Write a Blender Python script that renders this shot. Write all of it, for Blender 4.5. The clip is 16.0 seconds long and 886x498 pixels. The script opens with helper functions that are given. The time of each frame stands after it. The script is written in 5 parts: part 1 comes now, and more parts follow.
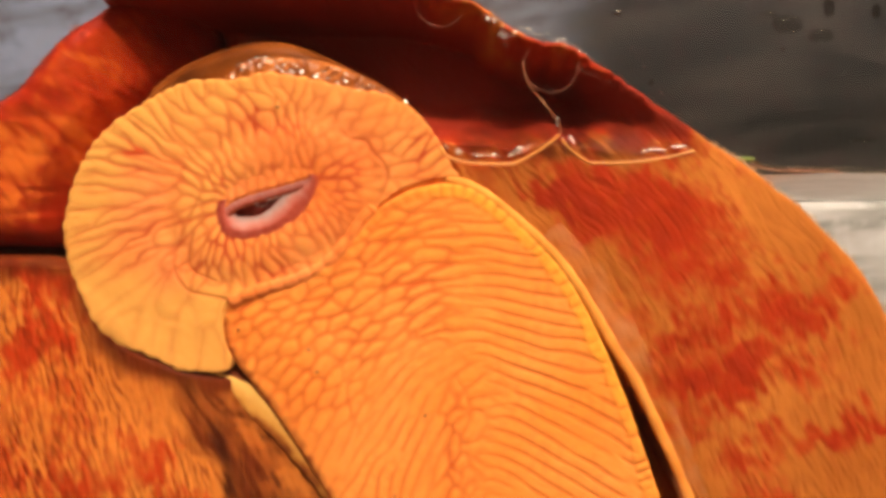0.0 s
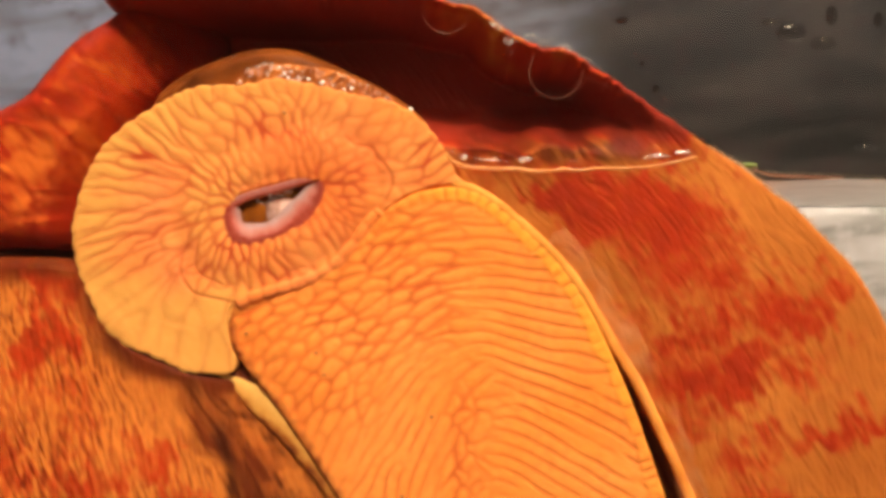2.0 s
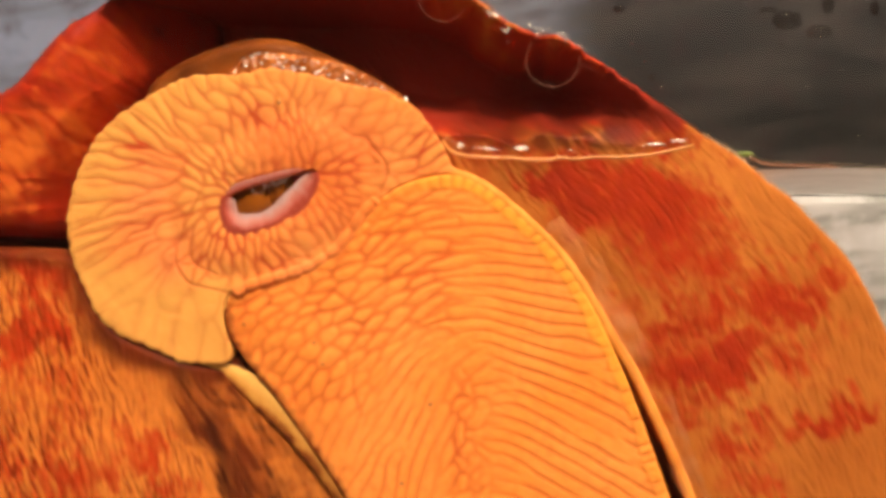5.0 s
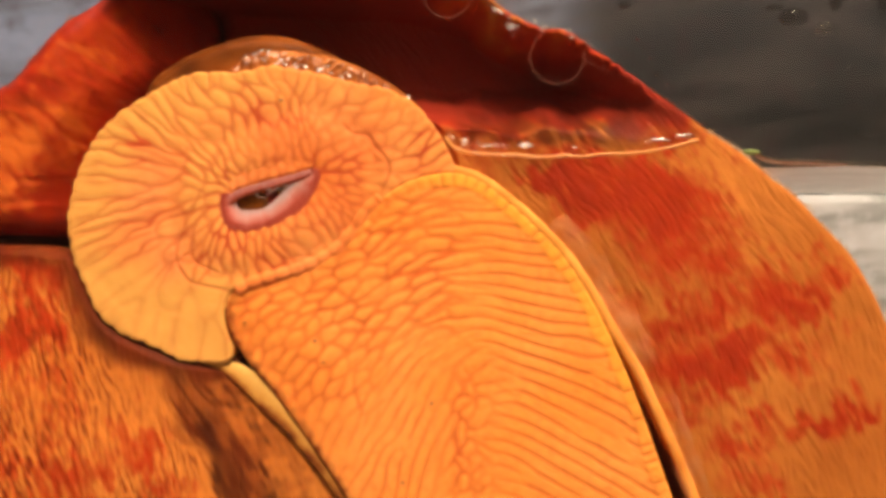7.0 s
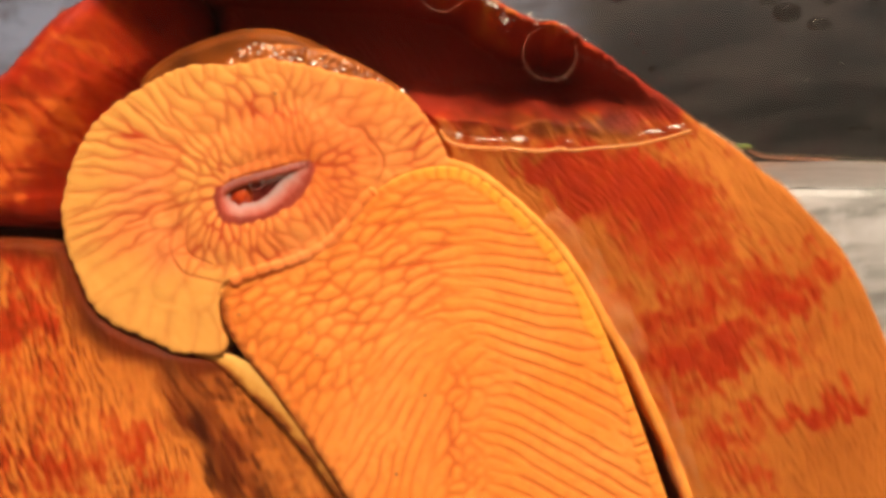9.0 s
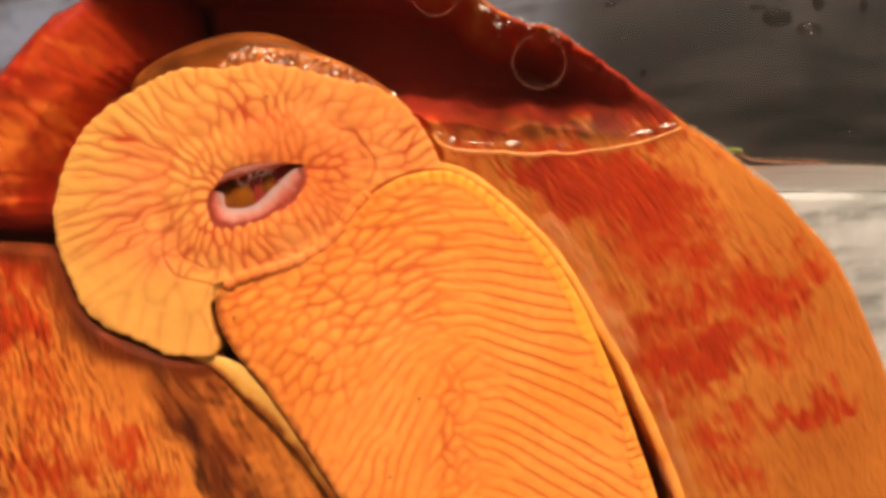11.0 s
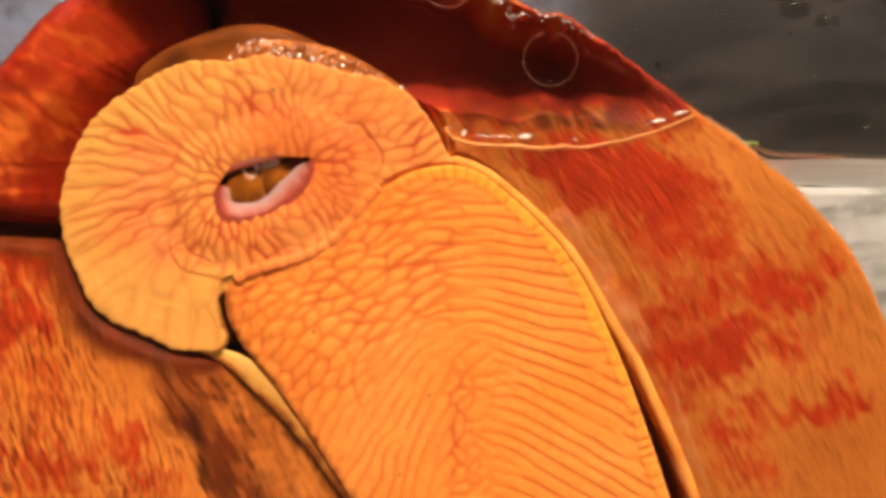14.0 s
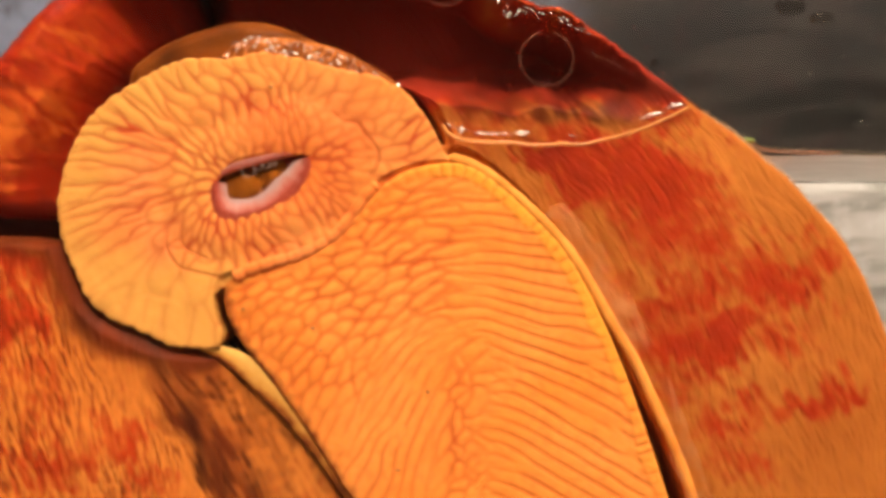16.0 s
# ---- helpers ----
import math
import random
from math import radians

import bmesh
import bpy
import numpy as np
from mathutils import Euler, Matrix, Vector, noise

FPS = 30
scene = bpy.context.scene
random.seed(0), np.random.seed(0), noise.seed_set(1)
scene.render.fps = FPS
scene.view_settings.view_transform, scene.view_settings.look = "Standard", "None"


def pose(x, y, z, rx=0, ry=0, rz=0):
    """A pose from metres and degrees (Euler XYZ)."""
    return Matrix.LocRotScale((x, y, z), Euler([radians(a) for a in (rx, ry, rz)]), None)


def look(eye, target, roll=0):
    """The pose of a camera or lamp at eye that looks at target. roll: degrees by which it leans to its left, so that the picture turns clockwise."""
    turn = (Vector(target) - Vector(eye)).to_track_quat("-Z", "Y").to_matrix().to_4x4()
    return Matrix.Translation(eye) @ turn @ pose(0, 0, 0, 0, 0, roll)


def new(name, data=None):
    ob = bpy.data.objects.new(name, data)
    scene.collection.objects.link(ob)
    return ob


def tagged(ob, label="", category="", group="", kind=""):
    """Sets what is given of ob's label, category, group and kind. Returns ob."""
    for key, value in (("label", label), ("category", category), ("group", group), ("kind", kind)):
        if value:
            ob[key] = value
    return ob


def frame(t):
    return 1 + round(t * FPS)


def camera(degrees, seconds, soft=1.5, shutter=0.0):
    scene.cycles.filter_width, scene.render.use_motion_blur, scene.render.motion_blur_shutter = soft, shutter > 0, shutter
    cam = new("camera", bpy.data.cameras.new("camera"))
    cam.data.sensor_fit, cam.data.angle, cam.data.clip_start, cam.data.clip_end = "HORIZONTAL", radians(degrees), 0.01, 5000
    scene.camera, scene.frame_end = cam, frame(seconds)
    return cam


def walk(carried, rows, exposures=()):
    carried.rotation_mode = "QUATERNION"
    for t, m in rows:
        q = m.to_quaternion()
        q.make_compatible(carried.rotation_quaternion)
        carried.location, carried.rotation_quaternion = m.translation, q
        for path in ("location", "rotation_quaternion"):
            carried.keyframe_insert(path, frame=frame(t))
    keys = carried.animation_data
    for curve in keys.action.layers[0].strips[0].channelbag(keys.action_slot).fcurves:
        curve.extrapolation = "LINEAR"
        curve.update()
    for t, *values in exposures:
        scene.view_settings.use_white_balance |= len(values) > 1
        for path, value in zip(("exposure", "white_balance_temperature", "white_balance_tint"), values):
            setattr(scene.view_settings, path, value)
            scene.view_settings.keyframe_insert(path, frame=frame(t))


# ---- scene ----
LENS = 50
Z0 = 1.10        # height of the middle of the view
cam = camera(LENS, 16.0, soft=3.7)


def eye(dist, yaw, pitch, roll):
    """Camera in front of the pane, turned by yaw (left), pitch (up) and roll."""
    return pose(0, -dist - 0.0027, Z0) @ pose(0, 0, 0, 90 + pitch, 0, yaw) @ pose(0, 0, 0, 0, 0, roll)


walk(cam, [(t, eye(d, a, b, c)) for t, d, a, b, c in (
    (0, 0.14901, -0.309, 0.617, -0.474),
    (0.5, 0.14906, -0.347, 0.530, -0.345),
    (1, 0.14992, -0.127, 0.725, -0.347),
    (1.5, 0.15062, -0.101, 0.737, -0.226),
    (2, 0.15074, 0.001, 0.834, -0.214),
    (2.5, 0.15134, -0.007, 1.309, -0.219),
    (3, 0.15166, -0.340, 0.774, -0.242),
    (3.5, 0.15216, -0.058, 1.082, -0.193),
    (4, 0.15245, -0.069, 0.764, -0.261),
    (4.5, 0.15170, -0.199, 0.292, -0.215),
    (7, 0.15012, 0.000, -0.000, -0.000),
    (7.5, 0.15047, 0.102, 0.195, 0.129),
    (8, 0.15025, -0.438, -0.459, 0.131),
    (8.5, 0.15051, -0.411, -0.471, 0.096),
    (9, 0.15078, -0.358, -0.423, 0.184),
    (11.5, 0.15157, -0.813, -0.215, 0.126),
    (12, 0.15107, -0.686, -0.218, 0.306),
    (12.5, 0.15095, -1.026, -0.493, 0.367),
    (13, 0.15098, -0.595, -0.377, 0.279),
    (13.5, 0.15052, -0.463, -0.790, 0.183),
    (14, 0.15010, -0.065, -0.572, 0.259),
    (14.5, 0.14980, -0.431, -0.938, 0.161),
    (15, 0.14997, -0.240, -1.031, 0.272),
    (15.5, 0.15064, -0.212, -0.767, 0.214),
    (16, 0.15080, -0.184, -0.758, 0.112),
)])

# ---- light: a track of four warm ceiling spots in front of the tank ----
world = bpy.data.worlds.new("room_world")
world.use_nodes = True
world.node_tree.nodes["Background"].inputs[0].default_value = (0.9, 0.85, 0.8, 1)
world.node_tree.nodes["Background"].inputs[1].default_value = 0.05
scene.world = world
scene.view_settings.exposure = 0.0
SPOT_POWER = 3.85
for sx in (0.03, 0.11, 0.25, 0.32):
    ld = bpy.data.lights.new("track_spot", "AREA")
    ld.shape, ld.size, ld.energy, ld.color = "DISK", 0.16, SPOT_POWER, (1.0, 0.80, 0.58)
    lo = new("track_spot", ld)
    lo.matrix_world = look((sx * 1.1, -0.70, Z0 + 0.95), (0.0, 0.0, Z0))
    tagged(lo, "warm ceiling spot lamp above the tank", "lamp", "ceiling spots")

# Unseen soft fill, added to ease the spots' hard shading.
ld = bpy.data.lights.new("fill_panel", "AREA")
ld.shape, ld.size, ld.size_y, ld.energy, ld.color = "RECTANGLE", 1.5, 1.3, 13.0, (1.0, 0.84, 0.66)
lo = new("fill_panel", ld)
lo.matrix_world = look((0.35, -1.15, 2.58), (0.35, -1.0, 0.0))
tagged(lo, "warm ceiling light panel of the room", "lamp")


# ---- materials ----
class Nodes:
    """A small wrapper to write node materials in a few lines."""

    def __init__(self, name):
        self.mat = bpy.data.materials.new(name)
        self.mat.use_nodes = True
        self.t = self.mat.node_tree
        self.bsdf = self.t.nodes["Principled BSDF"]

    def put(self, socket, value):
        if hasattr(value, "is_linked"):
            self.t.links.new(value, socket)
        else:
            socket.default_value = (*value, 1) if isinstance(value, tuple) and len(value) == 3 and socket.type == "RGBA" else value

    def set(self, **kw):
        for k, v in kw.items():
            self.put(self.bsdf.inputs[k.replace("_", " ")], v)
        return self

    def node(self, kind, **kw):
        n = self.t.nodes.new(kind)
        for k, v in kw.items():
            self.put(n.inputs[k.replace("_", " ")], v)
        return n

    def coords(self, scale=(1, 1, 1), rot=(0, 0, 0)):
        tc = self.t.nodes.new("ShaderNodeTexCoord")
        turned = self.node("ShaderNodeMapping", Vector=tc.outputs["Object"], Rotation=Vector([radians(a) for a in rot]))
        return self.node("ShaderNodeMapping", Vector=turned.outputs[0], Scale=Vector(scale)).outputs[0]

    def noise(self, scale, detail=4.0, rough=0.55, vec=None, distort=0.0):
        n = self.node("ShaderNodeTexNoise", Scale=scale, Detail=detail, Roughness=rough, Distortion=distort)
        self.put(n.inputs["Vector"], vec if vec is not None else self.coords())
        return n.outputs[0]

    def attr(self, name):
        n = self.t.nodes.new("ShaderNodeAttribute")
        n.attribute_name = name
        return n.outputs["Fac"]

    def ramp(self, fac, *stops):
        n = self.node("ShaderNodeValToRGB", Fac=fac)
        e = n.color_ramp.elements
        while len(e) < len(stops):
            e.new(0.5)
        for k, (p, c) in zip(e, stops):
            k.position = p
            k.color = (*c, 1) if isinstance(c, tuple) else (c, c, c, 1)
        return n.outputs[0]

    def mix(self, fac, a, b):
        n = self.t.nodes.new("ShaderNodeMix")
        n.data_type = "RGBA"
        self.put(n.inputs[0], fac)
        self.put(n.inputs[6], a)
        self.put(n.inputs[7], b)
        return n.outputs[2]

    def math(self, op, a, b=0.0):
        n = self.t.nodes.new("ShaderNodeMath")
        n.operation = op
        self.put(n.inputs[0], a)
        self.put(n.inputs[1], b)
        return n.outputs[0]

    def bump(self, height, strength=0.3, distance=0.001):
        n = self.node("ShaderNodeBump", Height=height, Strength=strength, Distance=distance)
        self.put(self.bsdf.inputs["Normal"], n.outputs[0])
        return self


def skin_material(name, base, deep, pale, yellow):
    """Wet orange foot skin: fold lines, mottling at two scales, a yellow margin."""
    m = Nodes(name)
    big = m.noise(55.0, 3.0)
    fine = m.noise(900.0, 4.0)
    col = m.mix(m.ramp(big, (0.35, 0.0), (0.68, 1.0)), base, pale)
    col = m.mix(m.math("MULTIPLY", m.ramp(fine, (0.4, 0.0), (0.75, 1.0)), 0.35), col, deep)
    col = m.mix(m.attr("margin"), col, yellow)
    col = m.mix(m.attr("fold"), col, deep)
    col = m.mix(m.attr("rim"), col, (0.13, 0.024, 0.008))
    m.set(Base_Color=col, Roughness=m.ramp(fine, (0.3, 0.30), (0.7, 0.5)), IOR=1.10)
    m.bump(m.noise(1600.0, 3.0), 0.25, 0.0002)
    return m.mat


MAT_FOOT = skin_material("foot_skin", (0.80, 0.255, 0.041), (0.50, 0.080, 0.015), (0.85, 0.315, 0.070), (0.78, 0.330, 0.040))
MAT_HEAD = skin_material("head_skin", (0.72, 0.205, 0.042), (0.42, 0.060, 0.017), (0.77, 0.275, 0.088), (0.67, 0.330, 0.078))


def girdle_material(name, angle, ground, red, pale, dark, grain=900.0, drawn=0.28, force=0.62):
    """Leathery girdle skin: red blotches, dark streaks along one direction, brown and pale zones; brown and deep red
    also hold painted shade.
    """
    m = Nodes(name)
    v = m.coords((1, 1, 0.35), (0, angle, 0))
    blot = m.noise(150.0, 6.0, 0.66, v, 0.4)
    wide = m.noise(38.0, 3.0)
    spot = m.math("ADD", m.math("MULTIPLY", blot, 0.62), m.math("MULTIPLY", wide, 0.38))
    col = m.mix(m.ramp(wide, (0.3, 0.0), (0.7, 1.0)), ground, pale)
    st = m.noise(grain, 4.0, 0.6, m.coords((1, 1, drawn), (0, angle, 0)))
    col = m.mix(m.attr("margin"), col, pale)
    reds = m.ramp(m.math("ADD", m.attr("red"), m.math("MULTIPLY", m.math("ADD", m.math("SUBTRACT", spot, 0.5), m.math("MULTIPLY", m.math("SUBTRACT", st, 0.5), 0.6)), 3.0)), (0.22, 0.0), (0.60, 0.60), (1.0, 0.95))
    col = m.mix(reds, col, red)
    # High red turns dark maroon: deep pigment, and the hollow's painted shade.
    col = m.mix(m.ramp(m.math("ADD", m.math("SUBTRACT", m.attr("red"), 0.6), m.math("MULTIPLY", m.math("SUBTRACT", blot, 0.5), 0.5)), (0.36, 0.0), (0.85, 1.0)), col, (0.250, 0.022, 0.011))
    streak = m.math("MULTIPLY", m.ramp(st, (0.45, 0.0), (0.75, 1.0)), force)
    col = m.mix(m.math("MAXIMUM", streak, m.attr("fold")), col, dark)
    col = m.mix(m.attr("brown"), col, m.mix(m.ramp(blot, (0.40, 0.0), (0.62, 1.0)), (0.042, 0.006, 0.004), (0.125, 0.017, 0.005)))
    m.set(Base_Color=col, Roughness=m.ramp(st, (0.3, 0.30), (0.7, 0.5)), IOR=1.10)
    m.bump(m.math("ADD", st, m.noise(1500.0, 3.0)), 0.22, 0.0003)
    return m.mat


MAT_GIRDLE = girdle_material("girdle_skin", 30, (0.37, 0.108, 0.018), (0.35, 0.022, 0.006), (0.50, 0.170, 0.032), (0.17, 0.022, 0.007), 1300.0, 0.5, 0.24)
MAT_LOBE = girdle_material("left_lobe_skin", 60, (0.34, 0.028, 0.006), (0.31, 0.016, 0.005), (0.56, 0.125, 0.018), (0.12, 0.010, 0.005), 900.0, 0.28, 0.35)
MAT_LOWER = girdle_material("lower_lobe_skin", 12, (0.52, 0.130, 0.018), (0.44, 0.032, 0.007), (0.66, 0.22, 0.040), (0.15, 0.015, 0.005), 1200.0, 0.45, 0.20)


def plain(name, a, b, scale, rough, bump=0.2, **kw):
    m = Nodes(name)
    n = m.noise(scale, 4.0)
    m.set(Base_Color=m.mix(m.ramp(n, (0.35, 0.0), (0.65, 1.0)), a, b), Roughness=rough, **kw)
    m.bump(m.noise(scale * 4, 3.0), bump, 0.0003)
    return m.mat


MAT_BACK = plain("back_skin", (0.22, 0.03, 0.01), (0.36, 0.07, 0.02), 150.0, 0.5)
MAT_FOLD = plain("mantle_fold_skin", (0.60, 0.21, 0.035), (0.78, 0.33, 0.065), 250.0, 0.35, IOR=1.10)


def veil_material():
    """Thin uneven skin, more see-through in some places."""
    m = Nodes("mantle_veil_skin")
    n = m.noise(420.0, 4.0, 0.6)
    w = m.noise(130.0, 3.0)
    m.set(Base_Color=m.mix(m.ramp(n, (0.4, 0.0), (0.65, 1.0)), (0.66, 0.20, 0.06), (0.84, 0.38, 0.17)), Roughness=0.4, IOR=1.06)
    m.put(m.bsdf.inputs["Alpha"], m.math("MULTIPLY", m.ramp(w, (0.40, 0.0), (0.66, 0.36)), m.ramp(n, (0.35, 0.4), (0.65, 1.0))))
    m.bump(n, 0.4, 0.0005)
    return m.mat


MAT_VEIL = veil_material()


def ridge_material():
    """Pale yellow edge that turns to brown away from the foot."""
    m = Nodes("pale_ridge_skin")
    n, fine = m.noise(230.0, 5.0, 0.65), m.noise(900.0, 3.0)
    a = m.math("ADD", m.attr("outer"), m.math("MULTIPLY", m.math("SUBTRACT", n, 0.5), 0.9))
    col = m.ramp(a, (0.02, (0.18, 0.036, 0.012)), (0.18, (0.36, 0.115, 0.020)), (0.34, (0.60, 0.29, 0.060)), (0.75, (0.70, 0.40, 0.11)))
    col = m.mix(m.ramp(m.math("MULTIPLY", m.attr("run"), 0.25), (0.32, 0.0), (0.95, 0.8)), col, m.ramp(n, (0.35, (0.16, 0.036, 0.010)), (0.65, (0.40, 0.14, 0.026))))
    m.set(Base_Color=col, Roughness=0.42, IOR=1.10)
    m.bump(fine, 0.4, 0.0003)
    return m.mat


MAT_RIDGE = ridge_material()
MAT_HOOD = plain("wet_hood_skin", (0.060, 0.014, 0.003), (0.210, 0.056, 0.009), 110.0, 0.35, 0.6, IOR=1.12)
MAT_CREST = plain("wet_crest_skin", (0.20, 0.050, 0.010), (0.46, 0.145, 0.030), 200.0, 0.17, 0.7, IOR=1.5)
MAT_CAVITY = plain("mouth_lining", (0.26, 0.026, 0.017), (0.38, 0.055, 0.034), 300.0, 0.2)
MAT_TONGUE = plain("amber_tongue", (0.165, 0.042, 0.004), (0.29, 0.088, 0.007), 300.0, 0.09, 0.15)
MAT_PAD = plain("pale_pad", (0.24, 0.09, 0.05), (0.62, 0.42, 0.36), 330.0, 0.07, 0.4)
MAT_CHEEK = plain("red_cheek", (0.24, 0.014, 0.005), (0.42, 0.06, 0.008), 500.0, 0.15)
MAT_GRAIN = plain("dark_grain", (0.03, 0.015, 0.008), (0.06, 0.03, 0.01), 900.0, 0.6)
MAT_SPIC = plain("spicules", (0.85, 0.62, 0.42), (0.70, 0.34, 0.14), 220.0, 0.3, Alpha=0.6)
MAT_DARK_SPIC = plain("dark_spicules", (0.10, 0.012, 0.006), (0.24, 0.05, 0.015), 220.0, 0.5)


def lip_material(name, white, pink, mauve, edge):
    """Lip skin: whitish inside, pink, with a dark frayed outer edge."""
    m = Nodes(name)
    n = m.noise(1300.0, 4.0)
    run = m.node("ShaderNodeCombineXYZ", X=m.attr("run"))
    fray = m.noise(9.0, 3.0, 0.7, run.outputs[0])
    a = m.math("ADD", m.attr("outer"), m.math("MULTIPLY", m.math("SUBTRACT", n, 0.5), 0.25))
    a = m.math("ADD", a, m.math("MULTIPLY", m.math("SUBTRACT", fray, 0.5), 0.85))
    col = m.ramp(a, (0.15, white), (0.48, pink), (0.78, mauve), (0.95, edge))
    m.set(Base_Color=col, Roughness=0.35, IOR=1.2)
    m.bump(n, 0.3, 0.0003)
    return m.mat


MAT_UPPER_LIP = lip_material("upper_lip_edge", (0.30, 0.13, 0.12), (0.34, 0.105, 0.085), (0.34, 0.07, 0.045), (0.42, 0.08, 0.022))
MAT_LIP = lip_material("lip_skin", (0.37, 0.24, 0.235), (0.40, 0.165, 0.14), (0.36, 0.095, 0.07), (0.30, 0.050, 0.030))


def clear(name, ior, rough=0.0, tint=(1, 1, 1)):
    m = Nodes(name)
    m.set(Base_Color=tint, Roughness=rough, IOR=ior, Transmission_Weight=1.0)
    return m.mat


MAT_GLASS = clear("tank_glass", 1.45)
# Pale base colour stands in for the reflection on the water's underside.
MAT_SURFACE = plain("pale_water", (0.66, 0.67, 0.65), (0.92, 0.93, 0.91), 110.0, 0.3, 0.1, Transmission_Weight=0.4, IOR=1.33)


def edge_material(name, share, rough, tint=(1.0, 0.93, 0.84)):
    """The curved edge of the water: clear, with a soft wet shine."""
    m = Nodes(name)
    tr = m.t.nodes.new("ShaderNodeBsdfTransparent")
    tr.inputs[0].default_value = (*tint, 1)
    gl = m.t.nodes.new("ShaderNodeBsdfGlossy")
    gl.inputs["Roughness"].default_value = rough
    mx = m.t.nodes.new("ShaderNodeMixShader")
    mx.inputs[0].default_value = share
    m.t.links.new(tr.outputs[0], mx.inputs[1])
    m.t.links.new(gl.outputs[0], mx.inputs[2])
    m.t.links.new(mx.outputs[0], m.t.nodes["Material Output"].inputs["Surface"])
    return m.mat


MAT_EDGE = edge_material("water_edge", 0.07, 0.07)
MAT_FROTH = edge_material("wet_froth", 0.42, 0.24, (1.0, 0.95, 0.88))
MAT_DROP = edge_material("drop_on_glass", 0.05, 0.05, (0.62, 0.60, 0.58))
MAT_BEAD = edge_material("glint_bead", 0.34, 0.20, (1.0, 0.97, 0.94))
MAT_THIN = edge_material("bubble_skin", 0.0004, 0.06, (1.0, 1.0, 1.0))
MAT_RIM = plain("bubble_rim", (0.42, 0.13, 0.08), (0.60, 0.28, 0.20), 900.0, 0.12, 0.1, Alpha=0.2)
MAT_SMALL_RIM = plain("small_bubble_rim", (0.60, 0.36, 0.30), (0.80, 0.62, 0.56), 900.0, 0.12, 0.1, Alpha=0.26)
MAT_WALL = plain("bubble_wall", (0.46, 0.15, 0.07), (0.66, 0.32, 0.18), 500.0, 0.15, 0.1, Alpha=0.4)
# Stands in for the skin's orange refracted in the water edge.
MAT_REFRACTION = plain("orange_refraction", (0.70, 0.27, 0.06), (0.82, 0.38, 0.11), 200.0, 0.2, 0.1, Alpha=0.62)


def panel_material(name, ramp_stops, streak, rough, grain=22.0, tint=(0.03, 0.022, 0.03), lift=0.0):
    """A wet tank panel, its tone changing softly along its length, with drawn-out streaks; lift makes its top lighter.
    """
    m = Nodes(name)
    tc = m.t.nodes.new("ShaderNodeTexCoord")
    sep = m.node("ShaderNodeSeparateXYZ", Vector=tc.outputs["Object"])
    n = m.noise(grain, 3.0, 0.5, m.coords((0.35, 1, 1.6), (0, 6, 0)))
    n2 = m.noise(grain * 1.7, 2.0)
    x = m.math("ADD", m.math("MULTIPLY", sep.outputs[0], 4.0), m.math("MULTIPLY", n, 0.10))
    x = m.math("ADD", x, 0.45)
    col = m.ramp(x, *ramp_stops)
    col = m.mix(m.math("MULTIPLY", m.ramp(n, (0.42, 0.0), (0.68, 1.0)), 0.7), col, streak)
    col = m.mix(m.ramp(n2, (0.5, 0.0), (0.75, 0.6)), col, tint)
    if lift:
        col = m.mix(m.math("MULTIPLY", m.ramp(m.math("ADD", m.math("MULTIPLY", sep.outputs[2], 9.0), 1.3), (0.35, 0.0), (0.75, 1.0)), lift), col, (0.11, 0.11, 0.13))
    m.set(Base_Color=col, Roughness=rough, Specular_IOR_Level=0.15)
    m.bump(m.noise(60.0, 2.0), 0.1, 0.001)
    return m.mat


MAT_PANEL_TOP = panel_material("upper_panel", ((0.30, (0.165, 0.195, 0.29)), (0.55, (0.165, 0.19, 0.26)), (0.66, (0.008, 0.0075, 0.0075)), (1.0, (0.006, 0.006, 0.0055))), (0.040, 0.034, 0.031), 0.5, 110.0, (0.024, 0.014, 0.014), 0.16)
MAT_PANEL_LOW = panel_material("lower_panel", ((0.0, (0.52, 0.53, 0.54)), (1.0, (0.55, 0.56, 0.57))), (0.11, 0.115, 0.10), 0.4, 105.0, (0.72, 0.74, 0.77))
MAT_ROOM = plain("room_plaster", (0.38, 0.36, 0.34), (0.45, 0.43, 0.41), 3.0, 0.8)
MAT_FLOOR = plain("room_floor", (0.10, 0.095, 0.09), (0.14, 0.13, 0.125), 4.0, 0.6)


# ---- shape tools; plan coordinates in centimetres, depth behind the pane in centimetres ----
def closed_curve(pts, n=16):
    p = np.array(pts, float)
    a, b, c, d = np.roll(p, 1, 0), p, np.roll(p, -1, 0), np.roll(p, -2, 0)
    t = np.linspace(0, 1, n, endpoint=False)[None, :, None]
    a, b, c, d = a[:, None], b[:, None], c[:, None], d[:, None]
    q = 0.5 * (2 * b + (c - a) * t + (2 * a - 5 * b + 4 * c - d) * t ** 2 + (3 * b - a - 3 * c + d) * t ** 3)
    return q.reshape(-1, p.shape[1])


def open_curve(pts, n=12):
    p = np.array(pts, float)
    p = np.vstack([2 * p[0] - p[1], p, 2 * p[-1] - p[-2]])
    a, b, c, d = p[:-3, None], p[1:-2, None], p[2:-1, None], p[3:, None]
    t = np.linspace(0, 1, n, endpoint=False)[None, :, None]
    q = 0.5 * (2 * b + (c - a) * t + (2 * a - 5 * b + 4 * c - d) * t ** 2 + (3 * b - a - 3 * c + d) * t ** 3)
    return np.vstack([q.reshape(-1, p.shape[1]), p[-2:-1]])


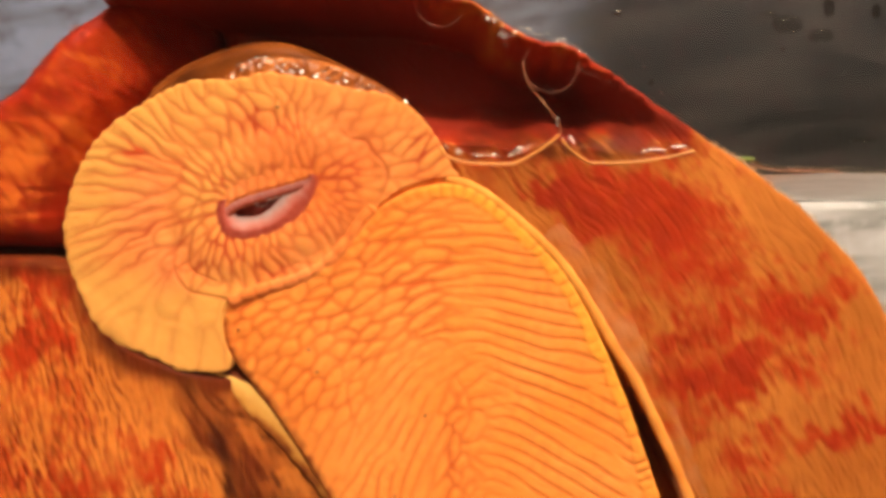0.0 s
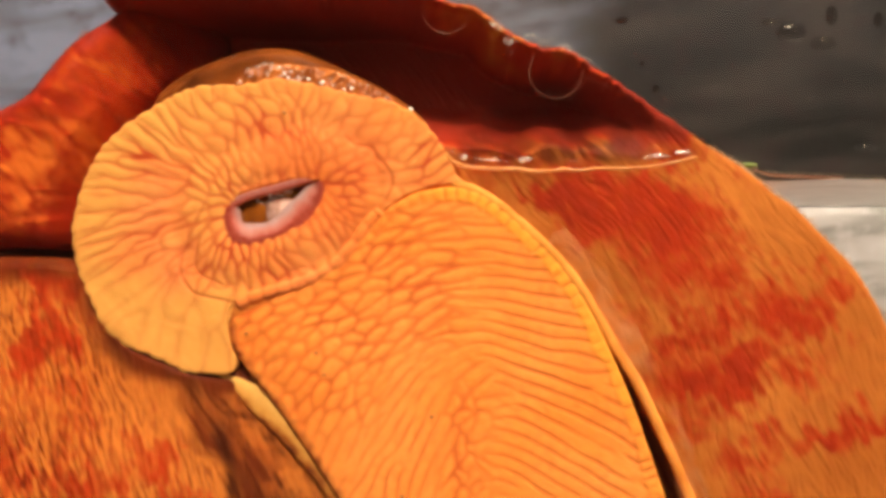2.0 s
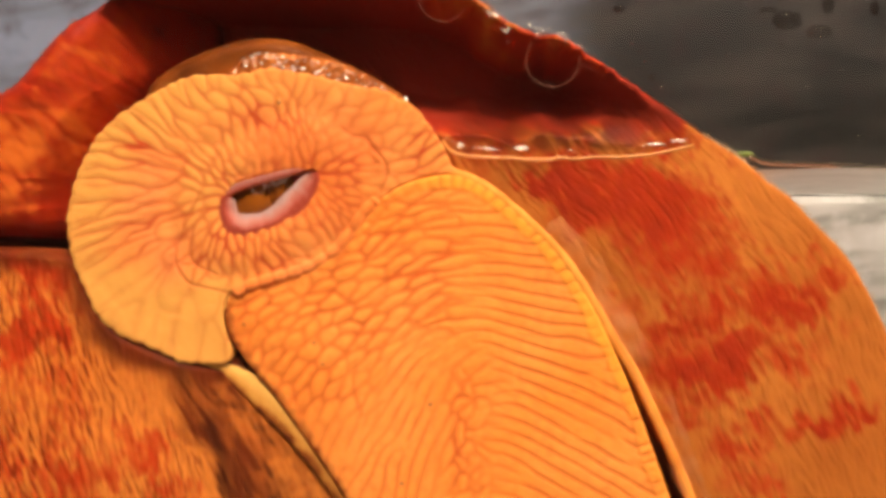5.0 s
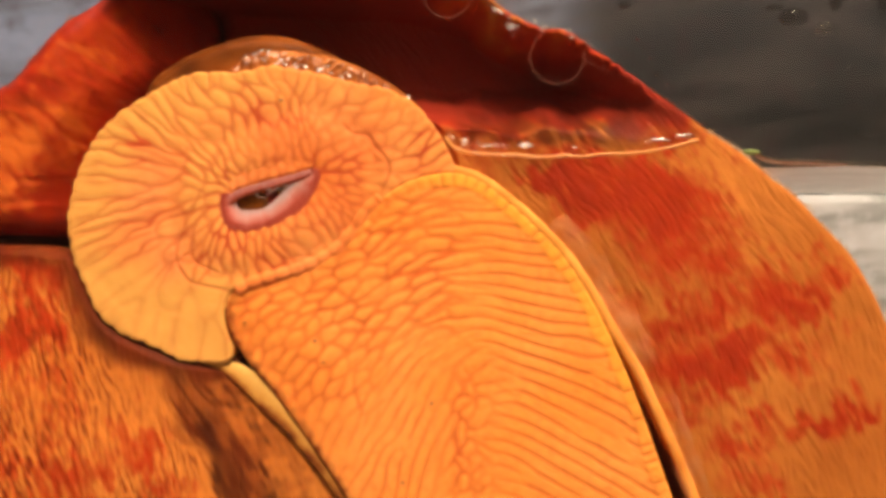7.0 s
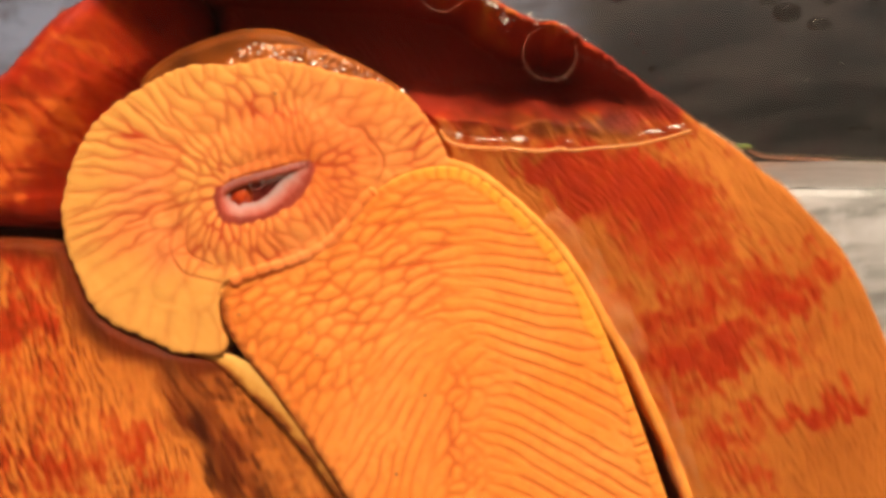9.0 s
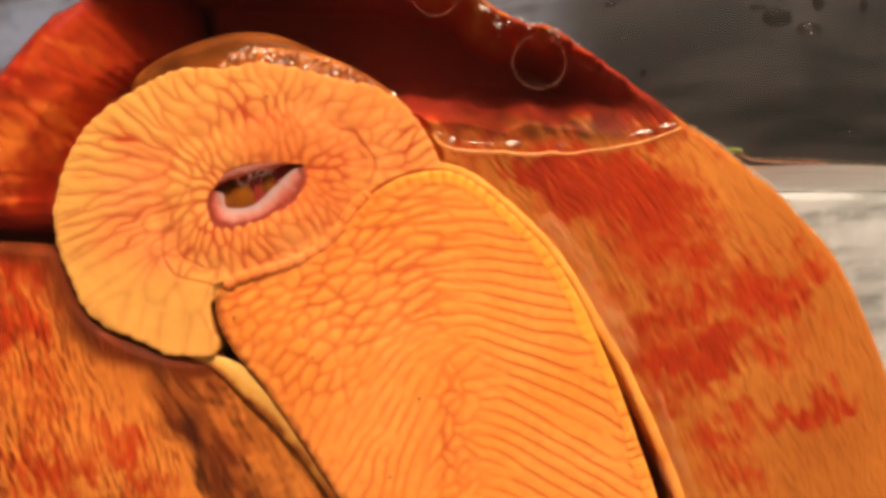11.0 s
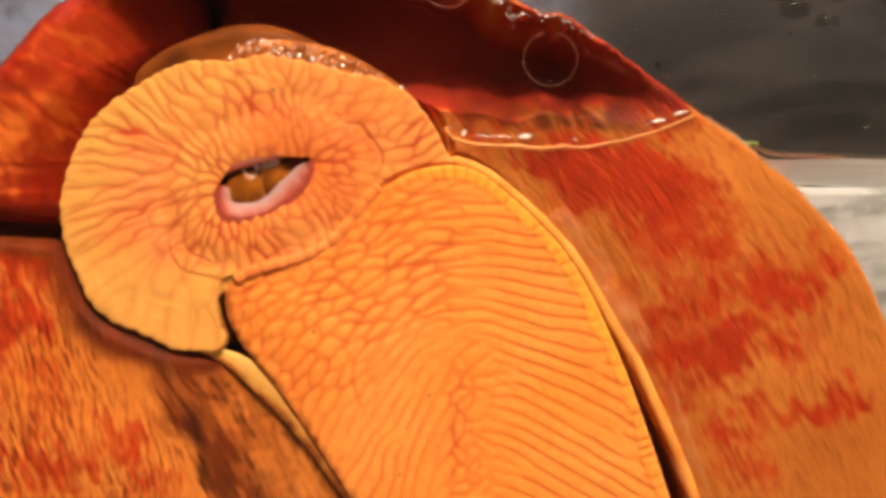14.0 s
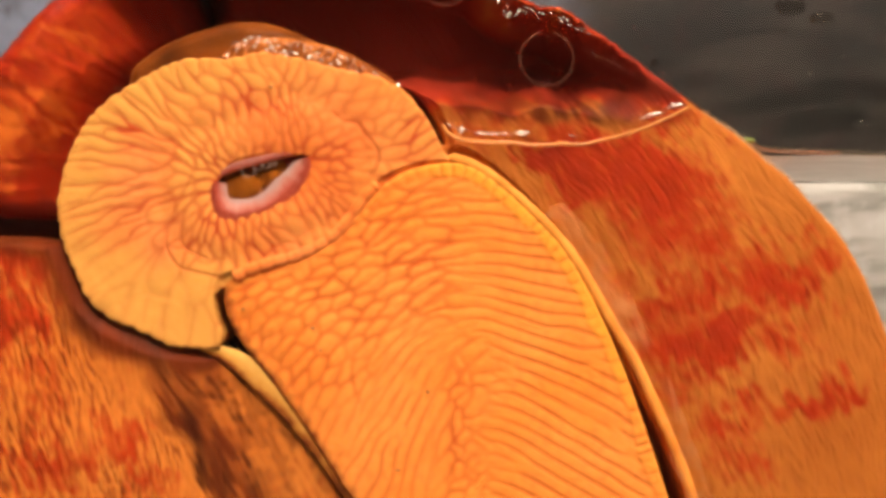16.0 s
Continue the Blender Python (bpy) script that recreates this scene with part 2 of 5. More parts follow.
def tiles(P, size):
    """Groups of neighbouring points: their indices, the middle and the half-diagonal of each group."""
    k = np.floor(P / size).astype(int)
    k -= k.min(0)
    key = k[:, 0] * (k[:, 1].max() + 1) + k[:, 1]
    order = np.argsort(key, kind="stable")
    for idx in np.split(order, np.flatnonzero(np.diff(key[order])) + 1):
        lo, hi = P[idx].min(0), P[idx].max(0)
        yield idx, lo, hi, (lo + hi) / 2, np.linalg.norm(hi - lo) / 2


def edge_distance(P, poly):
    """Distance to a closed outline (positive inside), and the nearest place on it."""
    A, B = poly, np.roll(poly, -1, 0)
    AB = B - A
    L2 = (AB ** 2).sum(1) + 1e-12
    sd, near = np.empty(len(P)), np.empty((len(P), 2))
    slope = AB[:, 0] / np.where(AB[:, 1] == 0, 1e-9, AB[:, 1])
    for idx, lo, hi, mid, half in tiles(P, 0.6):
        t = np.clip(((mid - A) * AB).sum(1) / L2, 0, 1)
        far = np.linalg.norm(mid - A - t[:, None] * AB, axis=1)
        c = np.flatnonzero(far <= far.min() + 2 * half + 1e-6)
        p = P[idx][:, None]
        t = np.clip(((p - A[c]) * AB[c]).sum(2) / L2[c], 0, 1)
        q = A[c] + t[..., None] * AB[c]
        d2 = ((p - q) ** 2).sum(2)
        k = d2.argmin(1)
        r = np.arange(len(k))
        g = np.flatnonzero((np.maximum(A[:, 1], B[:, 1]) >= lo[1]) & (np.minimum(A[:, 1], B[:, 1]) <= hi[1]))
        inside = (((A[g, 1] > p[..., 1]) != (B[g, 1] > p[..., 1])) & (p[..., 0] < slope[g] * (p[..., 1] - A[g, 1]) + A[g, 0])).sum(1) % 2
        sd[idx] = np.sqrt(d2[r, k]) * np.where(inside == 1, 1, -1)
        near[idx] = q[r, k]
    return sd, near


def along_edge(P, poly):
    """How far along the outline the nearest place lies, in centimetres."""
    run = np.concatenate([[0], np.cumsum(np.linalg.norm(np.diff(poly, axis=0), axis=1))])
    out = np.empty(len(P))
    for idx, lo, hi, mid, half in tiles(P, 0.6):
        far = np.linalg.norm(poly - mid, axis=1)
        c = np.flatnonzero(far <= far.min() + 2 * half + 1e-6)
        out[idx] = run[c][((P[idx][:, None] - poly[c]) ** 2).sum(2).argmin(1)]
    return out


def scallops(u, size, seed):
    """A row of uneven scallops along u: 0 in the notches, 1 on the crowns."""
    v = u / size + 0.9 * blobs(np.stack([u, u * 0], 1), size * 3.1, seed)
    return np.abs(np.sin(np.pi * v)) ** 0.6


def smooth(a, b, x):
    t = np.clip((x - a) / (b - a), 0, 1)
    return t * t * (3 - 2 * t)


def blobs(P, size, seed):
    """Smooth value noise from -1 to 1."""
    g = np.random.RandomState(seed).rand(64, 64) * 2 - 1
    q = P / size + 31.7
    i = np.floor(q).astype(int)
    f = q - i
    f = f * f * (3 - 2 * f)
    x, y = i[:, 0] % 64, i[:, 1] % 64
    x1, y1 = (x + 1) % 64, (y + 1) % 64
    return (g[x, y] * (1 - f[:, 0]) + g[x1, y] * f[:, 0]) * (1 - f[:, 1]) + (g[x, y1] * (1 - f[:, 0]) + g[x1, y1] * f[:, 0]) * f[:, 1]


def warp(P, amount, size, seed):
    return P + amount * np.stack([blobs(P, size, seed), blobs(P, size, seed + 1)], 1)


def dashes(P, angle, gap, length, thick, seed):
    """Short separate streaks along one direction, each with its own length and strength."""
    Q = warp(warp(P, 0.07, 0.5, seed), 0.22, 2.4, seed + 2)
    a = radians(angle)
    u, v = Q[:, 0] * math.cos(a) + Q[:, 1] * math.sin(a), Q[:, 1] * math.cos(a) - Q[:, 0] * math.sin(a)
    g = np.random.RandomState(seed).rand(128, 128, 5)
    col = np.floor(v / gap).astype(int)
    out = np.zeros(len(P))
    for dc in (-1, 0, 1):
        i = col + dc
        row = np.floor(u / length + g[i % 128, 0, 4]).astype(int)
        for dr in (-1, 0, 1):
            j = row + dr
            k = g[i % 128, j % 128]
            vc, uc = (i + 0.2 + 0.6 * k[:, 0]) * gap, (j + 0.2 + 0.6 * k[:, 1] - g[i % 128, 0, 4]) * length
            half = length * (0.25 + 0.40 * k[:, 2])
            taper = np.clip(1 - ((u - uc) / half) ** 2, 0, 1)
            w = thick * (0.45 + 0.75 * k[:, 3]) * (0.3 + 0.7 * taper)
            out = np.maximum(out, np.exp(-((v - vc) / w) ** 2) * smooth(0, 0.35, taper) * (0.35 + 0.65 * k[:, 2]))
    return out


def folds(P, poly, field, tries, seed, wobble=0.10):
    """Skin cells drawn out along a direction field. field(P) gives angle, length and width of
    the cells. Returns the distance to the nearest fold line in centimetres, the cell's tone and
    1 beside a cell's long side, 0 at its end."""
    rs = np.random.RandomState(seed)
    lo, hi = np.maximum(poly.min(0), (-8.2, -6.5)), np.minimum(poly.max(0), (8.2, 5.2))
    cand = lo + rs.rand(tries, 2) * (hi - lo)
    cand = cand[edge_distance(cand, poly)[0] > -0.15]
    an, ln, wd = field(cand)
    kept = []
    C = np.zeros((len(cand), 6))
    for k in range(len(cand)):
        c, s = math.cos(an[k]), math.sin(an[k])
        if kept:
            M = C[:len(kept)]
            dx, dy = M[:, 0] - cand[k, 0], M[:, 1] - cand[k, 1]
            d2 = ((dx * c + dy * s) / ln[k]) ** 2 + ((-dx * s + dy * c) / wd[k]) ** 2
            if d2.min() < 0.62:
                continue
        C[len(kept)] = (cand[k, 0], cand[k, 1], c, s, ln[k], wd[k])
        kept.append(k)
    C = C[:len(kept)]
    Q = warp(warp(warp(P, wobble, 0.7, seed + 5), wobble * 0.45, 0.26, seed + 9), 0.008, 0.09, seed + 3)
    e, tone, flank = np.empty(len(P)), np.empty(len(P)), np.empty(len(P))
    tones = rs.rand(len(C))
    u, v = 1 / C[:, 4] ** 2, 1 / C[:, 5] ** 2
    M = np.stack([u * C[:, 2] ** 2 + v * C[:, 3] ** 2, (u - v) * C[:, 2] * C[:, 3], u * C[:, 3] ** 2 + v * C[:, 2] ** 2], 1)
    for idx, lo, hi, mid, half in tiles(Q, 0.5):
        q = Q[idx]
        c = np.flatnonzero(np.linalg.norm(C[:, :2] - mid, axis=1) < half + 2.6 * max(0.6, C[:, 4].max()))
        if len(c) < 5:
            c = np.argsort(np.linalg.norm(C[:, :2] - mid, axis=1))[:5]
        dx, dy = q[:, :1] - C[c, 0], q[:, 1:] - C[c, 1]
        d2 = M[c, 0] * dx * dx + 2 * M[c, 1] * dx * dy + M[c, 2] * dy * dy
        few = np.argpartition(d2, 4, axis=1)[:, :5]
        r = np.arange(len(q))
        few = np.take_along_axis(few, np.argsort(np.take_along_axis(d2, few, 1), axis=1), 1)
        a = few[:, 0]
        ax, ay = M[c[a], 0] * dx[r, a] + M[c[a], 1] * dy[r, a], M[c[a], 1] * dx[r, a] + M[c[a], 2] * dy[r, a]
        total = np.zeros(len(q))
        for k in range(1, 5):
            b = few[:, k]
            gx = M[c[b], 0] * dx[r, b] + M[c[b], 1] * dy[r, b] - ax
            gy = M[c[b], 1] * dx[r, b] + M[c[b], 2] * dy[r, b] - ay
            g = np.hypot(gx, gy) + 1e-9
            total += np.exp(-np.minimum((d2[r, b] - d2[r, a]) / (2 * g), 0.5) / 0.024)
            if k == 1:
                flank[idx] = 1 - ((gx * C[c[a], 2] + gy * C[c[a], 3]) / g) ** 2
        e[idx] = np.maximum(-0.024 * np.log(total), 0)
        tone[idx] = tones[c[a]]
    return e, tone, flank


def wrinkles(P, field, seed, rounds=14, reach=0.85):
    """Wrinkle lines grown from noise along a direction field, like the ridges of a finger's skin.
    field(P) gives angle and spacing. Returns a wave from -1 (in a fold) to 1 (on a ridge)."""
    h = 0.025
    lo, hi = np.maximum(P.min(0), (-7.6, -4.6)) - 0.3, np.minimum(P.max(0), (7.6, 4.6)) + 0.3
    nx, ny = ((hi - lo) / h).astype(int) + 1
    G = np.stack(np.meshgrid(lo[0] + np.arange(nx) * h, lo[1] + np.arange(ny) * h, indexing="ij"), 2).reshape(-1, 2)
    an, sp = field(G)
    turns, sizes = 18, np.linspace(sp.min(), sp.max() + 1e-6, 4)
    a = (np.mod(an, np.pi) / np.pi * turns).reshape(nx, ny)
    b = np.clip(np.interp(sp, sizes, np.arange(4)), 0, 2.999).reshape(nx, ny)
    kx, ky = np.meshgrid(np.fft.fftfreq(nx, h), np.fft.rfftfreq(ny, h), indexing="ij")
    img = np.random.RandomState(seed).randn(nx, ny)
    for k in range(rounds):
        F = np.fft.rfft2(img)
        out = np.zeros((nx, ny))
        for ti in range(turns):
            wa = np.maximum(0, 1 - np.abs((a - ti + turns / 2) % turns - turns / 2))
            if wa.max() == 0:
                continue
            th = np.pi * ti / turns
            n, t = -kx * math.sin(th) + ky * math.cos(th), kx * math.cos(th) + ky * math.sin(th)
            for si in range(4):
                wb = wa * np.maximum(0, 1 - np.abs(b - si))
                if wb.max() == 0:
                    continue
                f0 = 1 / sizes[si]
                H = np.exp(-((np.abs(n) - f0) / (0.30 * f0)) ** 2 - (t / (0.36 * f0 / reach)) ** 2)
                out += wb * np.fft.irfft2(F * H, (nx, ny))
        amp = np.fft.irfft2(np.fft.rfft2(out ** 2) * np.exp(-(kx ** 2 + ky ** 2) * 0.35 ** 2 * 4), (nx, ny))
        img = np.clip(out / np.sqrt(2 * np.maximum(amp, 1e-12)), -1.2, 1.2)
    q = np.clip((P - lo) / h, 0, (nx - 1.001, ny - 1.001))
    i = q.astype(int)
    f = q - i
    x, y = i[:, 0], i[:, 1]
    return (img[x, y] * (1 - f[:, 0]) + img[x + 1, y] * f[:, 0]) * (1 - f[:, 1]) + (img[x, y + 1] * (1 - f[:, 0]) + img[x + 1, y + 1] * f[:, 0]) * f[:, 1]


def link_mesh(name, verts, faces, material, parent=None, label=""):
    me = bpy.data.meshes.new(name)
    me.from_pydata([tuple(v) for v in np.asarray(verts).tolist()], [], faces if isinstance(faces, list) else faces.tolist())
    me.materials.append(material)
    me.polygons.foreach_set("use_smooth", [True] * len(me.polygons))
    me.update()
    ob = new(name, me)
    if parent:
        ob.parent = parent
    if label:
        tagged(ob, label)
    return ob


def give(ob, **attrs):
    for k, v in attrs.items():
        a = ob.data.attributes.new(k, "FLOAT", "POINT")
        full = np.zeros(len(ob.data.vertices), np.float32)
        full[:len(v)] = v
        if len(v) < len(full):
            full[len(v):] = v.mean()
        a.data.foreach_set("value", full)


def sheet(name, outline, relief, step, material, parent, skirt=0.6, hole=None, label="", frill=None):
    """A skin sheet inside an outline. relief(P, sd) gives the depth behind the pane and the
    pigment layers. Its edge is turned back by the skirt."""
    poly = closed_curve(outline)
    if frill:
        poly = frill(poly)
    lo, hi = poly.min(0) - step * 2, poly.max(0) + step * 2

    def axis(a, b, c, d):
        fine = np.arange(max(a, c), min(b, d) + step, step)
        less = np.arange(fine[0] - step * 6, a - step * 6, -step * 6)[::-1] if a < c else []
        more = np.arange(fine[-1] + step * 6, b + step * 6, step * 6) if b > d else []
        return np.concatenate([less, fine, more])

    X, Y = axis(lo[0], hi[0], -7.5, 7.5), axis(lo[1], hi[1], -4.5, 4.4)
    P = np.stack(np.meshgrid(X, Y, indexing="ij"), 2).reshape(-1, 2)
    sd, near = edge_distance(P, poly)
    if hole is not None:
        hd, hn = edge_distance(P, hole)
        use = -hd < sd
        sd, near = np.where(use, -hd, sd), np.where(use[:, None], hn, near)
    idx = np.arange(len(P)).reshape(len(X), len(Y))
    quads = np.stack([idx[:-1, :-1], idx[1:, :-1], idx[1:, 1:], idx[:-1, 1:]], 2).reshape(-1, 4)
    qs = sd[quads]
    reach = np.maximum(np.linalg.norm(P[quads[:, 2]] - P[quads[:, 0]], axis=1), step * 1.5)
    quads = quads[(qs.max(1) > 0) & (qs.min(1) > -reach * 1.05)]
    used = np.unique(quads)
    remap = np.full(len(P), -1)
    remap[used] = np.arange(len(used))
    quads, P, sd, near = remap[quads], P[used], sd[used], near[used]
    P = np.where((sd < 0)[:, None], near, P)
    sd = np.maximum(sd, 0)
    depth, layers = relief(P, sd)
    V = np.stack([P[:, 0], depth, P[:, 1]], 1)
    E = np.concatenate([quads[:, [0, 1]], quads[:, [1, 2]], quads[:, [2, 3]], quads[:, [3, 0]]])
    key = np.sort(E, 1) @ np.array([len(P), 1])
    uq, first, count = np.unique(key, return_index=True, return_counts=True)
    rim = E[first[count == 1]]
    back = np.unique(rim)
    bmap = np.full(len(P), -1)
    bmap[back] = len(P) + np.arange(len(back))
    turn = np.full(len(back), float(skirt))
    if hole is not None:
        turn[np.abs(edge_distance(P[back], hole)[0]) < 0.05] = 0.02
    VB = V[back] + np.column_stack([turn * 0, turn, turn * 0])
    walls = np.stack([rim[:, 1], rim[:, 0], bmap[rim[:, 0]], bmap[rim[:, 1]]], 1)
    ob = link_mesh(name, np.vstack([V, VB]) * 0.01, np.vstack([quads[:, ::-1][:, [3, 0, 1, 2]][:, ::-1], walls]), material, parent, label)
    give(ob, **{k: np.concatenate([v, v[back]]) for k, v in layers.items()})
    return ob


def rolled(sd, R, drop):
    """Depth of a margin that is rolled back over the width R."""
    t = np.clip(1 - sd / R, 0, 1)
    return drop * (1 - np.sqrt(np.maximum(1 - t * t, 0)))


def tube(name, path, radii, material, parent=None, sides=12, label="", ripple=0.0, turn=1, beads=0.0):
    """A swept round strip. path: rows x, depth, z in centimetres; radii: in the plane and in depth."""
    p = np.asarray(path, float)
    n = len(p)
    tan = np.gradient(p, axis=0)
    tan /= np.linalg.norm(tan, axis=1)[:, None]
    side = np.cross(tan, (0, 1, 0))
    side /= np.linalg.norm(side, axis=1)[:, None]
    up = np.cross(side, tan)
    r = np.broadcast_to(np.asarray(radii, float), (n, 2))
    a = np.linspace(0, 2 * np.pi, sides, endpoint=False)
    s = np.linspace(0, 1, n)
    end = np.sqrt(np.clip(1 - np.clip(np.abs(s - 0.5) * 2 - 0.94, 0, 1) ** 2 / 0.06 ** 2, 0.02, 1))
    rip = 1 + ripple * (np.sin(s * n * 0.9) + 0.6 * np.sin(s * n * 0.37 + 1))
    run = np.concatenate([[0], np.cumsum(np.linalg.norm(np.diff(p, axis=0), axis=1))])
    notch = np.zeros(n)
    if beads:
        knob = scallops(run, beads, n)
        rip, notch = 0.82 + 0.26 * knob + 0.10 * blobs(np.stack([run, run * 0], 1), 0.3, 7), smooth(0.5, 0.2, knob)
    V = p[:, None] + (end * rip)[:, None, None] * (r[:, :1, None] * np.cos(a)[None, :, None] * side[:, None] + r[:, 1:, None] * np.sin(a)[None, :, None] * up[:, None])
    i, j = np.meshgrid(np.arange(n - 1), np.arange(sides), indexing="ij")
    j2 = (j + 1) % sides
    F = np.stack([i * sides + j, i * sides + j2, (i + 1) * sides + j2, (i + 1) * sides + j], 2).reshape(-1, 4).tolist()
    F += [list(range(sides))[::-1], [(n - 1) * sides + k for k in range(sides)]]
    ob = link_mesh(name, V.reshape(-1, 3) * 0.01, F, material, parent, label)
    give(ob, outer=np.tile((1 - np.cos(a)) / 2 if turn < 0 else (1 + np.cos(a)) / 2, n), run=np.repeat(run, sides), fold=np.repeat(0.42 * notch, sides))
    return ob


def ball(name, centre, radii, material, parent=None, label="", seg=24, lump=0.0, seed=0):
    bm = bmesh.new()
    bmesh.ops.create_uvsphere(bm, u_segments=seg, v_segments=seg * 2 // 3, radius=1)
    for v in bm.verts:
        k = 1 + lump * noise.noise(v.co * 2.3 + Vector((seed, 0, 0)))
        v.co = Vector([v.co[i] * radii[i] * k for i in range(3)]) * 0.01
    for f in bm.faces:
        f.smooth = True
    me = bpy.data.meshes.new(name)
    bm.to_mesh(me)
    bm.free()
    me.materials.append(material)
    ob = new(name, me)
    ob.location = Vector(centre) * 0.01
    if parent:
        ob.parent = parent
    if label:
        tagged(ob, label)
    return ob


def box(name, lo, hi, material, label, category="", kind="structure"):
    bm = bmesh.new()
    bmesh.ops.create_cube(bm, size=1)
    c, s = (Vector(lo) + Vector(hi)) / 2, Vector(hi) - Vector(lo)
    for v in bm.verts:
        v.co = Vector([v.co[i] * s[i] for i in range(3)])
    bmesh.ops.bevel(bm, geom=bm.edges[:], offset=min(s) * 0.12, segments=2, affect="EDGES")
    me = bpy.data.meshes.new(name)
    bm.to_mesh(me)
    bm.free()
    me.materials.append(material)
    ob = new(name, me)
    ob.location = c
    return tagged(ob, label, category, "", kind)


# ---- the room and the tank ----
box("floor", (-2.5, -3.5, -0.1), (2.5, 1.6, 0.0), MAT_FLOOR, "plain dark grey room floor", "floor")
box("ceiling", (-2.5, -3.5, 2.6), (2.5, 1.6, 2.7), MAT_ROOM, "plain pale room ceiling", "ceiling")
box("wall_north", (-2.5, 1.5, 0.0), (2.5, 1.6, 2.6), MAT_ROOM, "plain pale plaster wall behind the tank", "wall")
box("wall_south", (-2.5, -3.5, 0.0), (2.5, -3.4, 2.6), MAT_ROOM, "plain pale plaster wall facing the tank", "wall")
box("wall_east", (2.4, -3.4, 0.0), (2.5, 1.5, 2.6), MAT_ROOM, "plain pale plaster side wall", "wall")
box("wall_west", (-2.5, -3.4, 0.0), (-2.4, 1.5, 2.6), MAT_ROOM, "plain pale plaster side wall", "wall")
TANK_X, TANK_Z, TANK_BACK = 0.45, 0.80, 0.075
WATER = Z0 + 0.01286
box("tank_stand", (-TANK_X - 0.03, -0.03, 0.0), (TANK_X + 0.03, 0.13, TANK_Z - 0.01), MAT_FLOOR, "plain dark stand under the tank", "stand")
pane = box("tank_front_glass", (-TANK_X, -0.009, TANK_Z), (TANK_X, -0.001, 1.36), MAT_GLASS, "clear wet aquarium front glass pane", "glass pane")
pane.visible_shadow = False
box("tank_floor", (-TANK_X, -0.009, TANK_Z - 0.01), (TANK_X, TANK_BACK + 0.02, TANK_Z), MAT_PANEL_LOW, "pale tank floor panel", "tank floor")
box("tank_end_west", (-TANK_X - 0.012, -0.009, TANK_Z), (-TANK_X, TANK_BACK + 0.02, 1.36), MAT_PANEL_LOW, "pale tank end panel", "tank wall")
box("tank_end_east", (TANK_X, -0.009, TANK_Z), (TANK_X + 0.012, TANK_BACK + 0.02, 1.36), MAT_PANEL_LOW, "pale tank end panel", "tank wall")
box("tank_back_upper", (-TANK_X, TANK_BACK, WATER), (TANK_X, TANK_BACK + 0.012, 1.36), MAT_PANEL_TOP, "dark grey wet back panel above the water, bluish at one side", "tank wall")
box("tank_back_lower", (-TANK_X, TANK_BACK - 0.002, TANK_Z), (TANK_X, TANK_BACK + 0.012, WATER), MAT_PANEL_LOW, "whitish streaked back panel below the water", "tank wall")


def water_surface():
    rs = 60
    X, Y = np.linspace(-TANK_X + 0.002, TANK_X - 0.002, rs * 4), np.linspace(0.0005, TANK_BACK - 0.004, rs)
    G = np.stack(np.meshgrid(X, Y, indexing="ij"), 2).reshape(-1, 2)
    h = 0.0004 * blobs(G * 100, 1.6, 3) + 0.0002 * blobs(G * 100, 0.6, 4)
    V = np.column_stack([G, WATER + h])
    i = np.arange(len(V)).reshape(len(X), len(Y))
    F = np.stack([i[:-1, :-1], i[1:, :-1], i[1:, 1:], i[:-1, 1:]], 2).reshape(-1, 4)
    fx = G[F, 0]
    F = F[(fx.min(1) > 0.049) | (fx.max(1) < -0.09)]
    ob = link_mesh("water", V, F, MAT_SURFACE)
    ob.visible_shadow = False
    return tagged(ob, "still clear water surface in the tank", "water", "", "structure")


water_surface()

# ---- the chiton, seen from below as it clings to the pane ----
chiton = new("chiton")
chiton.location = (0, 0, Z0)
tagged(chiton, "large orange-red chiton clinging to wet glass, mouth grazing", "chiton")

FOOT = [(0.143, 1.205), (0.589, 1.08), (1.036, 0.759), (1.482, 0.348), (1.929, -0.125), (2.33, -0.75), (2.688, -1.464), (3.018, -2.223), (3.312, -3.027), (3.58, -3.786), (3.982, -4.991), (4.518, -6.777), (4.696, -9.009), (4.071, -10.795), (2.821, -11.062), (1.75, -9.991), (0.768, -8.116), (-0.393, -5.705), (-1.464, -4.098), (-2, -3.295), (-2.625, -2.402), (-3.161, -1.732), (-3.411, -1.286), (-3.464, -0.884), (-3.321, -0.634), (-2.804, -0.509), (-2.179, -0.33), (-1.643, -0.009), (-1.286, 0.411), (-0.929, 0.83), (-0.438, 1.107)]
HEAD = [(0.161, 1.259), (0.071, 1.598), (-0.196, 2.036), (-0.554, 2.375), (-0.929, 2.545), (-1.464, 2.688), (-2.179, 2.821), (-2.804, 2.902), (-3.25, 2.83), (-3.875, 2.804), (-4.321, 2.661), (-4.696, 2.438), (-5.134, 2.143), (-5.545, 1.714), (-5.804, 1.179), (-5.955, 0.652), (-5.929, 0.098), (-5.75, -0.438), (-5.527, -0.929), (-5.214, -1.286), (-4.768, -1.527), (-4.321, -1.705), (-3.875, -1.795), (-3.446, -1.795), (-3.339, -1.616), (-3.438, -1.33), (-3.464, -0.973), (-3.357, -0.723), (-2.982, -0.58), (-2.268, -0.402), (-1.688, -0.08), (-1.339, 0.366), (-1.071, 0.741), (-0.705, 1.009), (-0.259, 1.152)]
